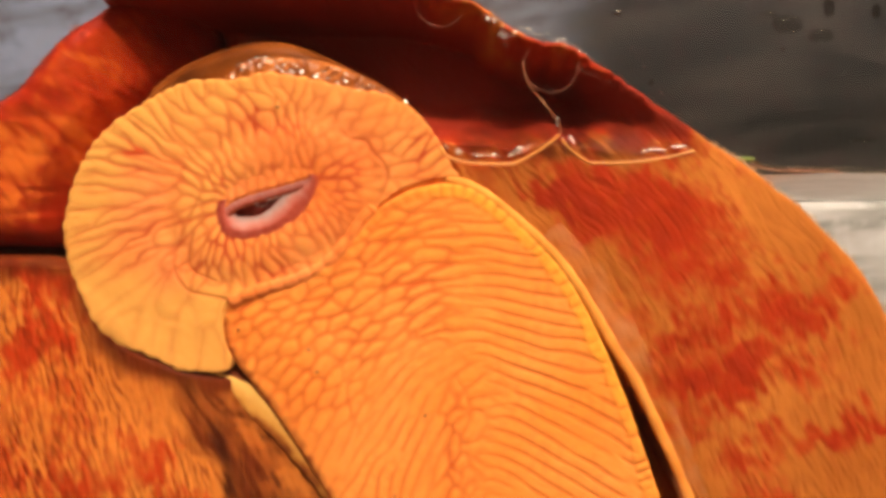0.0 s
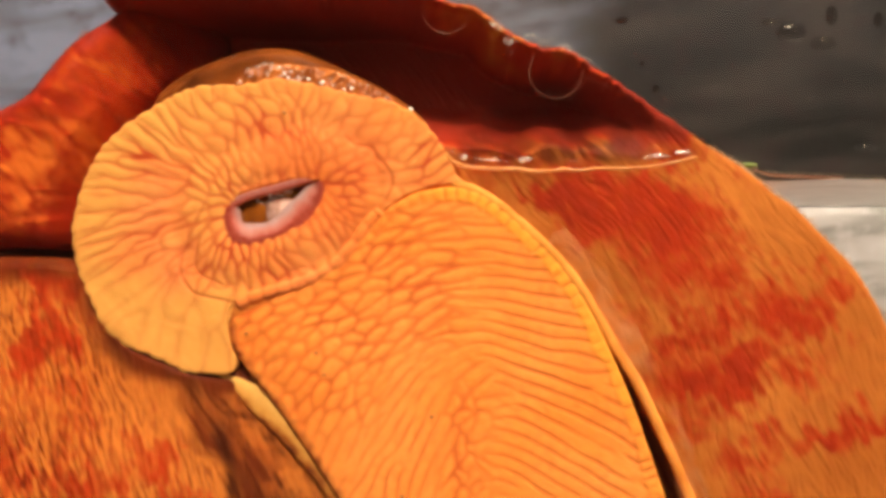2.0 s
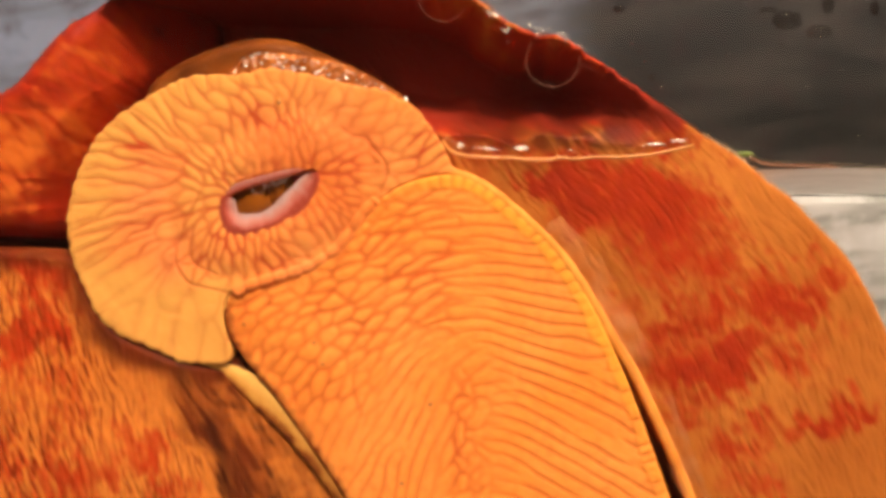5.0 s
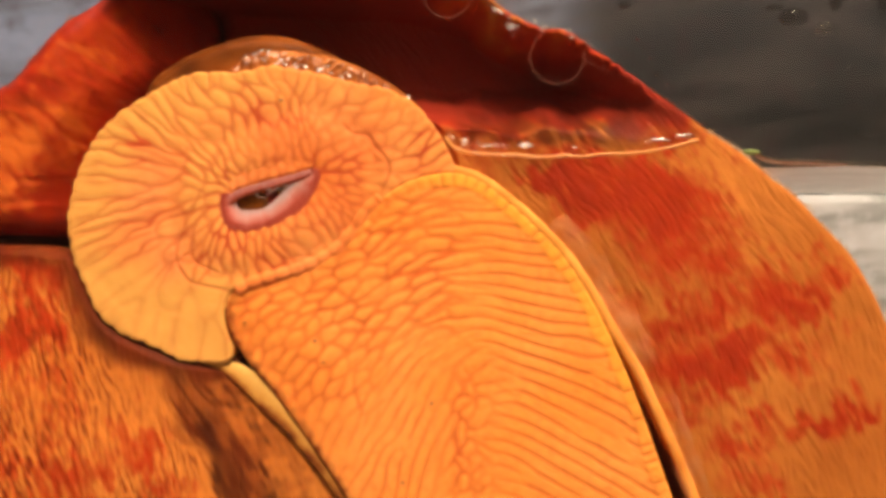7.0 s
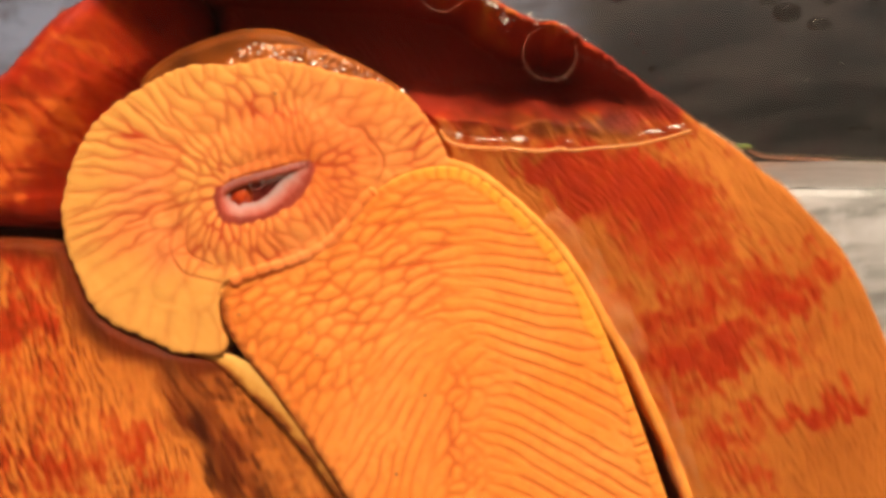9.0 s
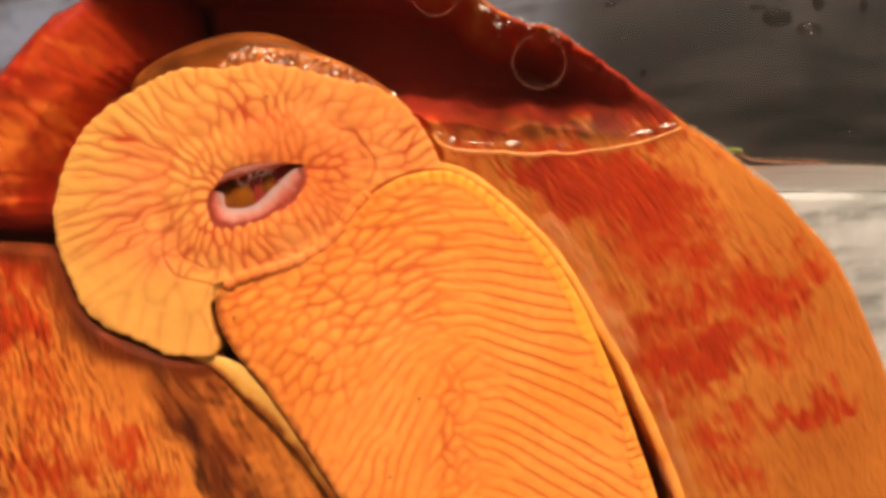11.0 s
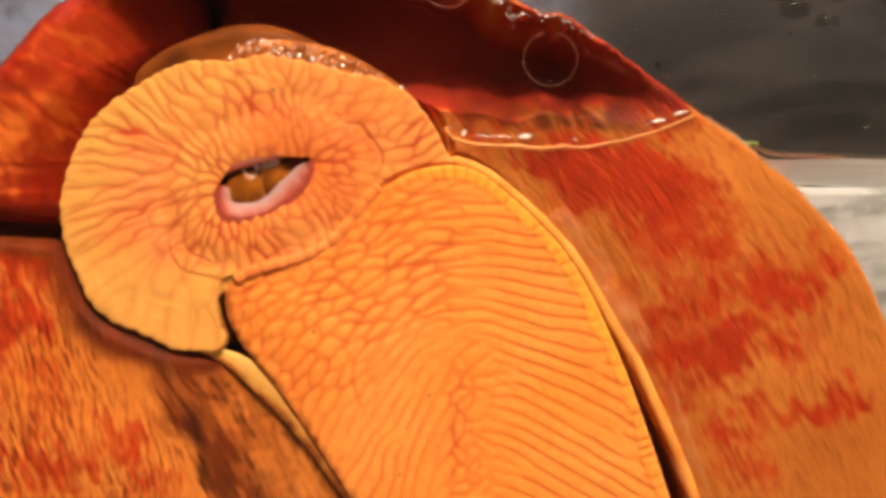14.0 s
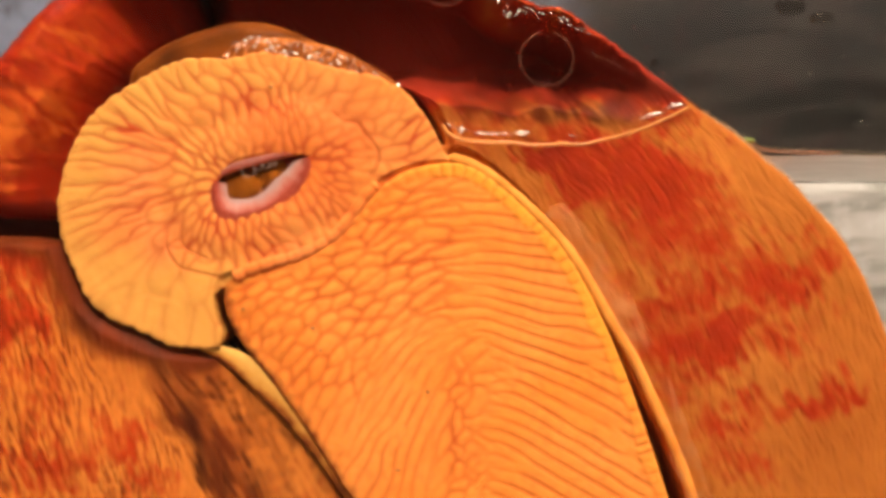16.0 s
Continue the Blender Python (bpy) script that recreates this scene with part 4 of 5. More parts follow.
def girdle_relief(P, sd):
    d = near_body(P)
    x, y = P[:, 0], P[:, 1]
    west = smooth(-3.6, -4.6, x)
    under = west * smooth(4.45, 4.0, y)
    hollow = 1.75 * smooth(1.72, 2.85, y + 0.14 * blobs(P, 0.5, 141)) * smooth(4.1, 1.9, x) * np.maximum(smooth(0.05, 0.5, sd), under) + 1.5 * under
    gap = 0.02 + 0.28 * smooth(-1.9, -4.3, y)
    groove = (0.14 + 1.6 * smooth(-1.5, -3.0, y)) * smooth(gap + 0.07, gap - 0.03, d) + 0.14 * np.exp(-(np.maximum(d, 0) / 0.8) ** 2)
    st = blobs(np.stack([x * 0.85 + y * 0.52, (-x * 0.52 + y * 0.85) * 0.2], 1), 0.05, 41)
    st2 = blobs(np.stack([x * 0.85 + y * 0.52, (-x * 0.52 + y * 0.85) * 0.4], 1), 0.17, 42)
    groove += 2.2 * smooth(-0.03, -0.35, d)
    depth = 0.02 + np.maximum(hollow, groove) + rolled(sd, 0.14, 0.12) + 0.005 * st + 0.006 * st2 + 0.015 * blobs(P, 0.8, 44)
    turn = smooth(0.6, -1.4, y)
    marks = dashes(P, -50, 0.088, 0.40, 0.026, 46) * (1 - turn) + dashes(P, -72, 0.092, 0.34, 0.026, 59) * turn
    streak = (0.45 * marks + smooth(0.35, 0.85, st) * 0.15) * (0.25 + 0.75 * smooth(0.3, 1.2, sd))
    depth += 0.010 * marks
    patch = patches(P, RED_GIRDLE, 45, -58) * (0.84 + 0.22 * blobs(P, 0.28, 57))
    ochre = patches(P, OCHRE_GIRDLE, 50)
    blush = patches(P, BLUSH_GIRDLE, 52)
    fringe = smooth(2.3, 1.5, x) * smooth(-1.2, 0.4, x)
    lip = (0.24 + 0.12 * blobs(P, 0.2, 78)) * fringe
    # Maroon over the hollow above the water: shade put into the colour.
    dark = (1.42 - 0.50 * fringe + (0.45 + 0.3 * fringe) * smooth(lip, lip + 0.30, sd) + 0.12 * blobs(P, 0.3, 80)) * smooth(1.60, 2.15, y + 0.16 * st2 + 0.12 * blobs(P, 0.4, 49) + 0.15 * (marks - 0.3)) * smooth(4.55, 3.7, x)
    rim = smooth(0.5, 0.1, sd) * smooth(2.0, 3.0, y)
    depth += 0.09 * rim * blobs(P, 0.13, 48)
    crust = rim * smooth(0.0, 0.6, blobs(P, 0.15, 79)) * fringe
    return depth, dict(fold=np.clip(streak, 0, 1) * (1 - rim), red=np.clip(np.maximum(patch, dark) - 0.70 * ochre - 0.45 * blush - 0.5 * crust - 0.25 * smooth(0.9, 0.3, sd) * smooth(3.2, 1.0, y) + 0.12, -0.2, 1.5), brown=np.clip(0.25 * ochre + (0.70 + 0.30 * st2 - 0.45 * smooth(0.1, 0.6, st)) * smooth(1.52, 1.75, y) * smooth(2.5, 2.1, y) * smooth(4.3, 3.4, x) * smooth(-0.2, 0.5, x), 0, 0.9), margin=0.6 * crust + 0.4 * ochre + 0.30 * np.exp(-((d - gap - 0.12) / 0.10) ** 2) + 0.16 * np.exp(-((d - 0.75) / 0.3) ** 2) * smooth(0.8, -0.4, y) * (0.5 + 0.5 * blobs(P, 0.5, 47)))


girdle = sheet("girdle", GIRDLE, girdle_relief, 0.020, MAT_GIRDLE, chiton, 1.2, label="leathery orange girdle with red blotches")

LOBE = [(-8.071, 1.259), (-7.982, 2.018), (-7.536, 2.42), (-7, 2.705), (-6.661, 3.098), (-6.33, 3.473), (-5.839, 3.938), (-5.304, 4.473), (-4.321, 4.562), (-3.964, 3.58), (-4.321, 2.152), (-4.679, 0.991), (-5.393, 0.188), (-6.196, 0.205), (-7, 0.241), (-7.804, 0.277)]


def lobe_relief(P, sd):
    x, y = P[:, 0], P[:, 1]
    d = -edge_distance(P, HEAD_POLY)[0]
    depth = 0.02 + 1.6 * smooth(-6.3, -4.2, x) + rolled(sd, 0.50, 0.50) + 0.9 * smooth(0.75, -0.15, d)
    rad = np.arctan2(y - 1.2, x + 2.8)
    st = blobs(np.stack([rad * 3.2, np.hypot(x + 2.8, y - 1.2) * 0.2], 1), 0.09, 51)
    depth += 0.012 * st + 0.03 * blobs(P, 0.6, 52)
    bleach = patches(P, PALE_LOBE, 55, -45)
    marks = dashes(P, -55, 0.12, 0.42, 0.034, 56)
    # Red margin and patches; the deepening towards head and hollow is painted shade.
    return depth, dict(fold=np.clip(smooth(0.45, 0.9, st) * 0.3 + 0.6 * marks, 0, 1), red=0.62 - 1.0 * bleach + 0.45 * smooth(-5.8, -4.9, x + 0.3 * blobs(P, 0.4, 53)) + 0.75 * smooth(0.42, 0.10, sd + 0.10 * blobs(P, 0.14, 54)) + 0.35 * smooth(0.7, 0.1, d), brown=np.zeros(len(P)), margin=np.clip(bleach * 0.75, 0, 1))


lobe = sheet("girdle_lobe", LOBE, lobe_relief, 0.025, MAT_LOBE, chiton, 1.0, label="bright red folded girdle lobe")

LOWER = [(-8.429, -0.259), (-7.714, 0.045), (-6.643, 0.062), (-6.152, 0.009), (-5.6, -0.05), (-5.2, -0.35), (-4.8, -0.90), (-4.3, -1.30), (-3.7, -1.35), (-3.0, -2.1), (-2.25, -2.75), (-1.7, -3.45), (-1.2, -4.3), (-0.2, -6.6), (0.679, -9.455), (-0.75, -10.348), (-3.429, -9.455), (-6.107, -6.777), (-8.25, -4.098), (-8.607, -1.866)]


def lower_relief(P, sd):
    x, y = P[:, 0], P[:, 1]
    slope = (x - -4.161) * 0.90 + (y - -2.223) * 0.42
    fall = smooth(-0.15, 1.5, slope)
    st = blobs(np.stack([x * 0.97 + y * 0.2, (y * 0.97 - x * 0.2) * 0.2], 1), 0.055, 61)
    d = -edge_distance(P, HEAD_POLY)[0]
    marks = np.maximum(dashes(P, -78, 0.100, 0.24, 0.024, 68), 0.8 * dashes(P, -68, 0.14, 0.18, 0.028, 58))
    depth = 0.03 + 0.22 * fall + rolled(sd, 0.2, 0.10 + 0.25 * smooth(-0.9, -0.3, y)) + 0.13 * smooth(0.15, -0.10, d) + 0.006 * st + 0.008 * marks + 0.03 * blobs(P, 0.9, 62)
    red = patches(P, RED_LOWER, 65, -80)
    grain = blobs(np.stack([x * 0.9 + y * 0.42, (y * 0.9 - x * 0.42) * 0.3], 1), 0.12, 66)
    threads = dashes(P, -58, 0.11, 0.7, 0.045, 83)
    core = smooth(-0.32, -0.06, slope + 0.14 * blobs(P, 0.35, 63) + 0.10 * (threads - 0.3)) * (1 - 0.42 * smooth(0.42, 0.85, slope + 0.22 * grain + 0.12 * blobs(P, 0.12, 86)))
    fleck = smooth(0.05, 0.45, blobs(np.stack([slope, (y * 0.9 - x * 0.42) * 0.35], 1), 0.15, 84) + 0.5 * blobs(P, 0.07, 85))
    # Brown plume, plus shade painted beside the head and along the upper edge.
    brown_shade = np.maximum(core * (0.80 + 0.15 * grain + 0.45 * threads - 0.50 * fleck * smooth(0.0, 0.9, slope + 0.2 * grain)), np.maximum(0.95 * smooth(0.58, 0.14, d + 0.10 * blobs(P, 0.3, 69)), 0.92 * smooth(0.55, 0.10, sd + 0.10 * blobs(P, 0.2, 70)) * smooth(-1.0, -0.4, y)))
    sandy = 0.55 * smooth(-6.6, -4.4, x + 0.4 * blobs(P, 0.8, 67)) * (1 - fall) * smooth(-4.6, -2.2, y + 1.0)
    return depth, dict(fold=np.clip((marks * 1.15 * (0.75 + 0.5 * blobs(P, 0.7, 64)) + 0.12 * smooth(0.15, 0.7, st)) * (1 - 0.6 * core) * smooth(0.6, -0.7, slope), 0, 1), red=red * 0.9 + 0.03, brown=np.clip(brown_shade, 0, 0.97), margin=sandy)


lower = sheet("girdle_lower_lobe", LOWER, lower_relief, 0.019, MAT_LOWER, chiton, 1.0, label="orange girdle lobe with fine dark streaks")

WALL = [(-8.339, 1.259), (-6.821, 1.616), (-5.393, 2.688), (-3.25, 3.223), (-2, 2.152), (-1.286, 0.188), (-0.214, -3.205), (0.321, -6.777), (-0.75, -9.009), (-4.321, -7.67), (-7.536, -4.098), (-8.339, -0.527)]


def wall_relief(P, sd):
    return 1.5 + 0.15 * blobs(P, 0.7, 81) + 0.05 * blobs(P, 0.2, 82), {}


sheet("mantle_wall", WALL, wall_relief, 0.12, MAT_BACK, chiton, 0.4, label="dark red-brown wall of the mantle groove")

# Mantle folds beside the foot.
tube("mantle_fold", open_curve([(0.12, 0.06, 1.28), (0.60, 0.06, 1.11), (1.05, 0.06, 0.79), (1.51, 0.06, 0.38), (1.96, 0.06, -0.09), (2.37, 0.07, -0.69), (2.76, 0.09, -1.37), (3.09, 0.11, -1.91), (3.36, 0.12, -2.464), (3.64, 0.13, -3.071), (3.92, 0.14, -3.741), (4.116, 0.14, -4.277), (4.607, 0.14, -5.527)]), [(0.085, 0.05)], MAT_FOLD, chiton, 14, "thin yellowish mantle fold beside the foot", 0.04)
tube("mantle_veil", np.insert(open_curve([(1.75, 0.45), (2.08, 0.12), (2.45, -0.304), (2.866, -1.062), (3.268, -1.866), (3.625, -2.714), (3.964, -3.652), (4.429, -4.812)]), 1, 0.06, axis=1), [(0.22, 0.04)], MAT_VEIL, chiton, 16, "translucent pinkish mantle veil", 0.06)
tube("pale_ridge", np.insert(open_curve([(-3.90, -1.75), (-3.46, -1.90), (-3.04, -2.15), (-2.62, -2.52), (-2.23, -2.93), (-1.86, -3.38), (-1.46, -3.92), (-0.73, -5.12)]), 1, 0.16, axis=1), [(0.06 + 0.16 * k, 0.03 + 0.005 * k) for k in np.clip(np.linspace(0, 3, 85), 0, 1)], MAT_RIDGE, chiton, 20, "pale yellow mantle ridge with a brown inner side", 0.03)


def hood_shape():
    """Wet brown upper fold of the head."""
    H = [(-5.661, -0.259), (-5.821, 0.143), (-5.786, 0.545), (-5.688, 1.027), (-5.33, 1.741), (-4.875, 2.33), (-4.732, 2.723), (-4.286, 3.071), (-3.714, 3.321), (-3.143, 3.473), (-2.518, 3.455), (-1.875, 3.223), (-1.286, 2.902), (-0.839, 2.607), (-0.438, 2.312), (-0.214, 1.973), (-0.75, 1.795), (-2, 2.152), (-3.429, 2.241), (-4.5, 2.018), (-5.214, 0.991), (-5.393, 0.009)]

    def relief(P, sd):
        lumps = blobs(P, 0.14, 71) * 0.03 + blobs(P, 0.06, 72) * 0.03
        wet = smooth(-3.0, -2.3, P[:, 0]) * smooth(0.15, 0.45, sd)
        return 0.16 + rolled(sd, 0.28, 0.4) + lumps * wet, {}

    return sheet("head_hood", H, relief, 0.03, MAT_HOOD, chiton, 0.8, label="wet translucent brown fold above the head")


hood = hood_shape()


def crest_shape():
    """Lumpy wet pleats along the upper edge of the head."""
    C = [(-3.446, 2.759), (-3.357, 2.973), (-3.071, 3.152), (-2.625, 3.223), (-2.134, 3.17), (-1.643, 3.062), (-1.152, 2.848), (-0.705, 2.58), (-0.321, 2.241), (-0.286, 2.027), (-0.705, 2.107), (-1.286, 2.312), (-2, 2.491), (-2.804, 2.58)]

    def relief(P, sd):
        along = P[:, 0] * 0.9 - P[:, 1] * 0.44
        pleat = np.cos(along * 2 * math.pi / 0.17 + 3 * blobs(P, 0.3, 74))
        lumps = 0.016 * pleat + 0.022 * blobs(P, 0.12, 75) + 0.010 * blobs(P, 0.05, 76)
        return 0.10 + rolled(sd, 0.16, 0.22) + lumps * smooth(0.0, 0.12, sd), {}

    return sheet("head_crest", C, relief, 0.018, MAT_CREST, head, 0.5, label="lumpy wet orange pleats on the upper head edge")


crest_shape()


def body_back():
    """The domed back behind the girdle."""
    poly = closed_curve(GIRDLE)
    c = poly.mean(0)
    rings = [(1.0, 1.0), (1.0, 4.2), (0.95, 5.0), (0.8, 5.7), (0.5, 6.2), (0.15, 6.4)]
    deep = 2.2 * smooth(-2.6, -4.2, poly[:, 0])
    V = np.vstack([np.column_stack([c[0] + (poly[:, 0] - c[0]) * k, np.where(y > 2, y, y + deep), c[1] + (poly[:, 1] - c[1]) * k]) for k, y in rings])
    n = len(poly)
    F = [[r * n + i, r * n + (i + 1) % n, (r + 1) * n + (i + 1) % n, (r + 1) * n + i] for r in range(len(rings) - 1) for i in range(n)]
    F.append([(len(rings) - 1) * n + i for i in range(n)])
    return link_mesh("back", V * 0.01, F, MAT_BACK, chiton, "domed red-brown leathery back")


body_back()


def spicules(outline, parent, material, keep, size, depth, seed, label):
    """Short bristles along an outer margin."""
    poly = closed_curve(outline, 40)
    rs = np.random.RandomState(seed)
    V, F = [], []
    nrm = np.roll(poly, -1, 0) - poly
    nrm = np.stack([-nrm[:, 1], nrm[:, 0]], 1)
    nrm /= np.linalg.norm(nrm, axis=1)[:, None]
    for p, q in zip(poly, nrm):
        if not keep(p):
            continue
        for _ in range(3):
            b = p + rs.randn(2) * 0.02 - q * 0.02
            tip = b + q * rs.uniform(0.012, 0.034) * size + rs.randn(2) * 0.012
            r, k = rs.uniform(0.005, 0.010) * size, len(V)
            y = rs.uniform(*depth)
            t = np.array([-q[1], q[0]]) * r
            V += [(b[0] + t[0], y, b[1] + t[1]), (b[0] - t[0], y, b[1] - t[1]), (b[0], y + r * 1.6, b[1]), (tip[0], y, tip[1])]
            F += [[k, k + 1, k + 3], [k + 1, k + 2, k + 3], [k + 2, k, k + 3], [k, k + 2, k + 1]]
    ob = link_mesh("margin_bristles", np.array(V) * 0.01, F, material, parent, label)
    return tagged(ob, kind="stuff")


spicules(GIRDLE, girdle, MAT_SPIC, lambda p: p[1] > -5 and p[0] > 4.2 and p[1] < 2.0, 1.1, (0.02, 0.16), 5, "tiny pale bristles along the girdle margin")
spicules(GIRDLE, girdle, MAT_DARK_SPIC, lambda p: 0 < p[0] < 4.4 and p[1] > 1.8, 0.8, (0.02, 0.16), 8, "tiny dark bristles along the upper girdle margin")
spicules(LOBE, lobe, MAT_DARK_SPIC, lambda p: p[0] < -6.0 and p[1] > 1.5, 1.8, (0.40, 0.60), 9, "tiny dark bristles along the lobe margin")


def froth(path, count, spread, depth, sizes, label, seed, material):
    """Tiny wet bubbles strewn along a line, added and shaped to throw glints."""
    c = open_curve(path, 20)
    rs = np.random.RandomState(seed)
    ico = bmesh.new()
    bmesh.ops.create_icosphere(ico, subdivisions=2, radius=1)
    base = np.array([v.co[:] for v in ico.verts])
    faces = [[v.index for v in f.verts] for f in ico.faces]
    ico.free()
    lean = np.array(Euler((radians(-27), 0, radians(-5))).to_matrix())      # beads leaned at the lamps so that they glint
    V, F = [], []
    for k in range(count):
        p = c[rs.randint(len(c))] + rs.randn(2) * spread
        size = rs.uniform(*sizes)
        n = len(V)
        V += [(p[0] + q[0] * size, depth + q[1] * size, p[1] + q[2] * size) for q in (base * rs.uniform(0.8, 1.2, 3) * np.array([1, 0.24, 0.7])) @ np.array(Euler(rs.uniform(-0.16, 0.16, 3)).to_matrix()) @ lean.T]
        F += [[n + i for i in f] for f in faces]
    ob = link_mesh("froth", np.array(V) * 0.01, F, material)
    ob.location, ob.visible_shadow = (0, 0, Z0), False
    return tagged(ob, label, "froth", "", "stuff")


head_froth = froth([(-3.205, 2.973), (-2.804, 3.062), (-2.357, 2.938), (-1.911, 2.848), (-1.536, 2.741), (-1.107, 2.589), (-0.554, 2.384)], 60, 0.050, 0.045, (0.010, 0.046), "tiny wet bubbles along the edge of the head", 3, MAT_FROTH)
froth([(0.696, 3.884), (0.857, 3.795), (1.036, 3.67), (1.08, 3.446), (1.259, 3.598), (1.571, 3.509), (1.929, 3.438), (2.241, 3.241)], 60, 0.05, 0.03, (0.008, 0.028), "tiny wet bubbles on the upper girdle margin", 4, MAT_FROTH)
top_froth = froth([(-3.964, 2.83), (-3.857, 2.848), (-3.143, 3.42), (-3.027, 3.438), (-2.875, 3.429), (-2.179, 3.295)], 10, 0.03, 0.16, (0.007, 0.016), "tiny wet bubbles on the brown head fold", 6, MAT_FROTH)

# ---- water line, bubbles and drops on the pane ----
def strip(name, pts, r, label, depth=0.06, slime=0):
    ob = tube(name, np.insert(open_curve(pts), 1, depth, axis=1), [(r, r * 1.5)], MAT_EDGE, None, 20)
    ob.location = (0, 0, Z0)
    ob.visible_shadow = False
    # Brownish tube that paints the light refracted in the water edge.
    if slime:
        low = open_curve(pts)[:int(slime * 100)] - np.array([0, r * 0.75])
        tube("refraction_line", np.insert(low, 1, depth - 0.06, axis=1), [(0.016, 0.02)], MAT_WALL, ob, 10, "thin brownish thread of slime").visible_shadow = False
    return tagged(ob, label, "water edge")


def ribbon(name, pts, crests, label, slime=1):
    """The bulging edge of the water: a band that leans back above its lower line, scalloped in depth at the crests."""
    p = open_curve(pts, 24)
    # Crests are set where the lamps should glint.
    back = np.min([0.07 * (1 - np.exp(-((p[:, 0] - c) / 0.17) ** 2)) for c in crests], axis=0)
    end = smooth(0, 0.12, np.linspace(0, 1, len(p))) * smooth(1, 0.9, np.linspace(0, 1, len(p)))
    R, tilt = 0.17, np.radians(np.linspace(-25, 58, 15))
    V = np.stack([np.repeat(p[:, :1], 15, 1), 0.17 + back[:, None] - R * np.cos(tilt)[None, :], p[:, 1:] + R * (np.sin(tilt) - math.sin(tilt[0]))[None, :] * (0.25 + 0.75 * end[:, None]) - 0.04], 2)
    i = np.arange(len(p) * 15).reshape(len(p), 15)
    F = np.stack([i[:-1, :-1], i[1:, :-1], i[1:, 1:], i[:-1, 1:]], 2).reshape(-1, 4)
    ob = link_mesh(name, V.reshape(-1, 3) * 0.01, F, MAT_EDGE)
    ob.location = (0, 0, Z0)
    ob.visible_shadow = False
    # Orange tube drawn for the skin colour refracted in the water edge.
    thread = tube("refraction_line", np.insert(p - np.array([0, 0.05]), 1, 0.03, axis=1), [(0.028, 0.03)], MAT_REFRACTION, ob, 10, "thin orange thread of slime")
    thread.visible_shadow = False
    return tagged(ob, label, "water edge")


line_a = ribbon("water_meniscus", [(0.036, 1.83), (0.161, 1.67), (0.411, 1.58), (0.857, 1.545), (1.24, 1.545)], (0.339,), "thin shining edge of water between head and girdle")
line_b = ribbon("water_meniscus", [(2.37, 1.545), (2.821, 1.554), (3.268, 1.598), (3.67, 1.679), (4.071, 1.786)], (3.25, 3.946), "thin shining edge of water on the girdle")
rise_a = ribbon("water_meniscus", [(1.17, 1.545), (1.35, 1.518), (1.60, 1.505), (1.85, 1.52), (2.04, 1.55)], (1.304,), "short edge of water that drops as a bubble bursts")
rise_b = ribbon("water_meniscus", [(1.85, 1.56), (1.98, 1.525), (2.12, 1.515), (2.28, 1.52), (2.44, 1.545)], (2.1,), "short edge of water that drops as a bubble bursts")
# Flat beads added to throw the bright lamp glints of the water edge.
for line, spots in ((line_a, (((0.339, 1.688), 0.075, 0.06),)), (rise_a, (((1.304, 1.643), 0.15, 0.045),)), (line_b, (((3.45, 1.72), 0.19, 0.045), ((3.82, 1.785), 0.17, 0.045)))):
    for c, rx, rz in spots:
        ball("glint_bead", (c[0], 0.03, c[1]), (rx, 0.035, rz), MAT_BEAD, line, "shining bead of water", 24).visible_shadow = False
strip("water_meniscus", [(4.92, 1.509), (5.188, 1.402), (5.679, 1.375), (6.304, 1.357), (7.286, 1.321), (9.071, 1.321)], 0.045, "thin edge of water along the tank glass", 0.02, 0.38)
strip("water_meniscus", [(2.214, 2.991), (2.643, 2.812), (3, 2.634), (3.357, 2.455), (3.714, 2.241)], 0.025, "thin film edge along the girdle margin")
strip("water_meniscus", [(-5.214, 2.366), (-5.071, 2.33), (-4.857, 2.348), (-4.661, 2.438)], 0.03, "tiny edge of water beside the head", 0.1)


def bubble(centre, r, flat, label):
    ob = ball("air_bubble", (0, 0, 0), (r, r * flat, r), MAT_THIN, None, "", 32)
    ob.location = (centre[0] * 0.01, centre[2] * 0.01, Z0 + centre[1] * 0.01)
    ob.visible_shadow = False
    if r > 0:
        k = np.linspace(0.55 * np.pi, 2.45 * np.pi, 60) if r > 0.2 else np.linspace(0.6 * np.pi, 2.5 * np.pi, 60)
        # Pale ring added to paint the gleam of the bubble's rim.
        ring = tube("rim_gleam", np.column_stack([r * 1.02 * np.cos(k), np.full(len(k), -r * flat * 0.2), r * 1.02 * np.sin(k)]), [(0.009, 0.012) if r > 0.2 else (0.006, 0.010)], MAT_RIM if r > 0.2 else MAT_SMALL_RIM, ob)
        ring.visible_shadow = False
    return tagged(ob, label, "bubble", "bubbles")


big_bubble = bubble((*(1.821, 3.062), 0.14), 0.42, 0.28, "large clear bubble resting on the dark girdle")
bubble((*(0.071, 4.098), 0.25), 0.38, 0.6, "clear bubble at the upper girdle margin")
mouth_bubbles = [bubble((*c, 0.08), r, 1.0, "tiny clear bubble in the mouth") for c, r in (((-2.866, 0.92), 0.105), ((-2.71, 0.985), 0.068), ((-2.58, 1.005), 0.058), ((-2.46, 1.03), 0.04))]

# A bursting bubble: its wall stands on the raised cusp of the water line, then folds down.
film_arc = []
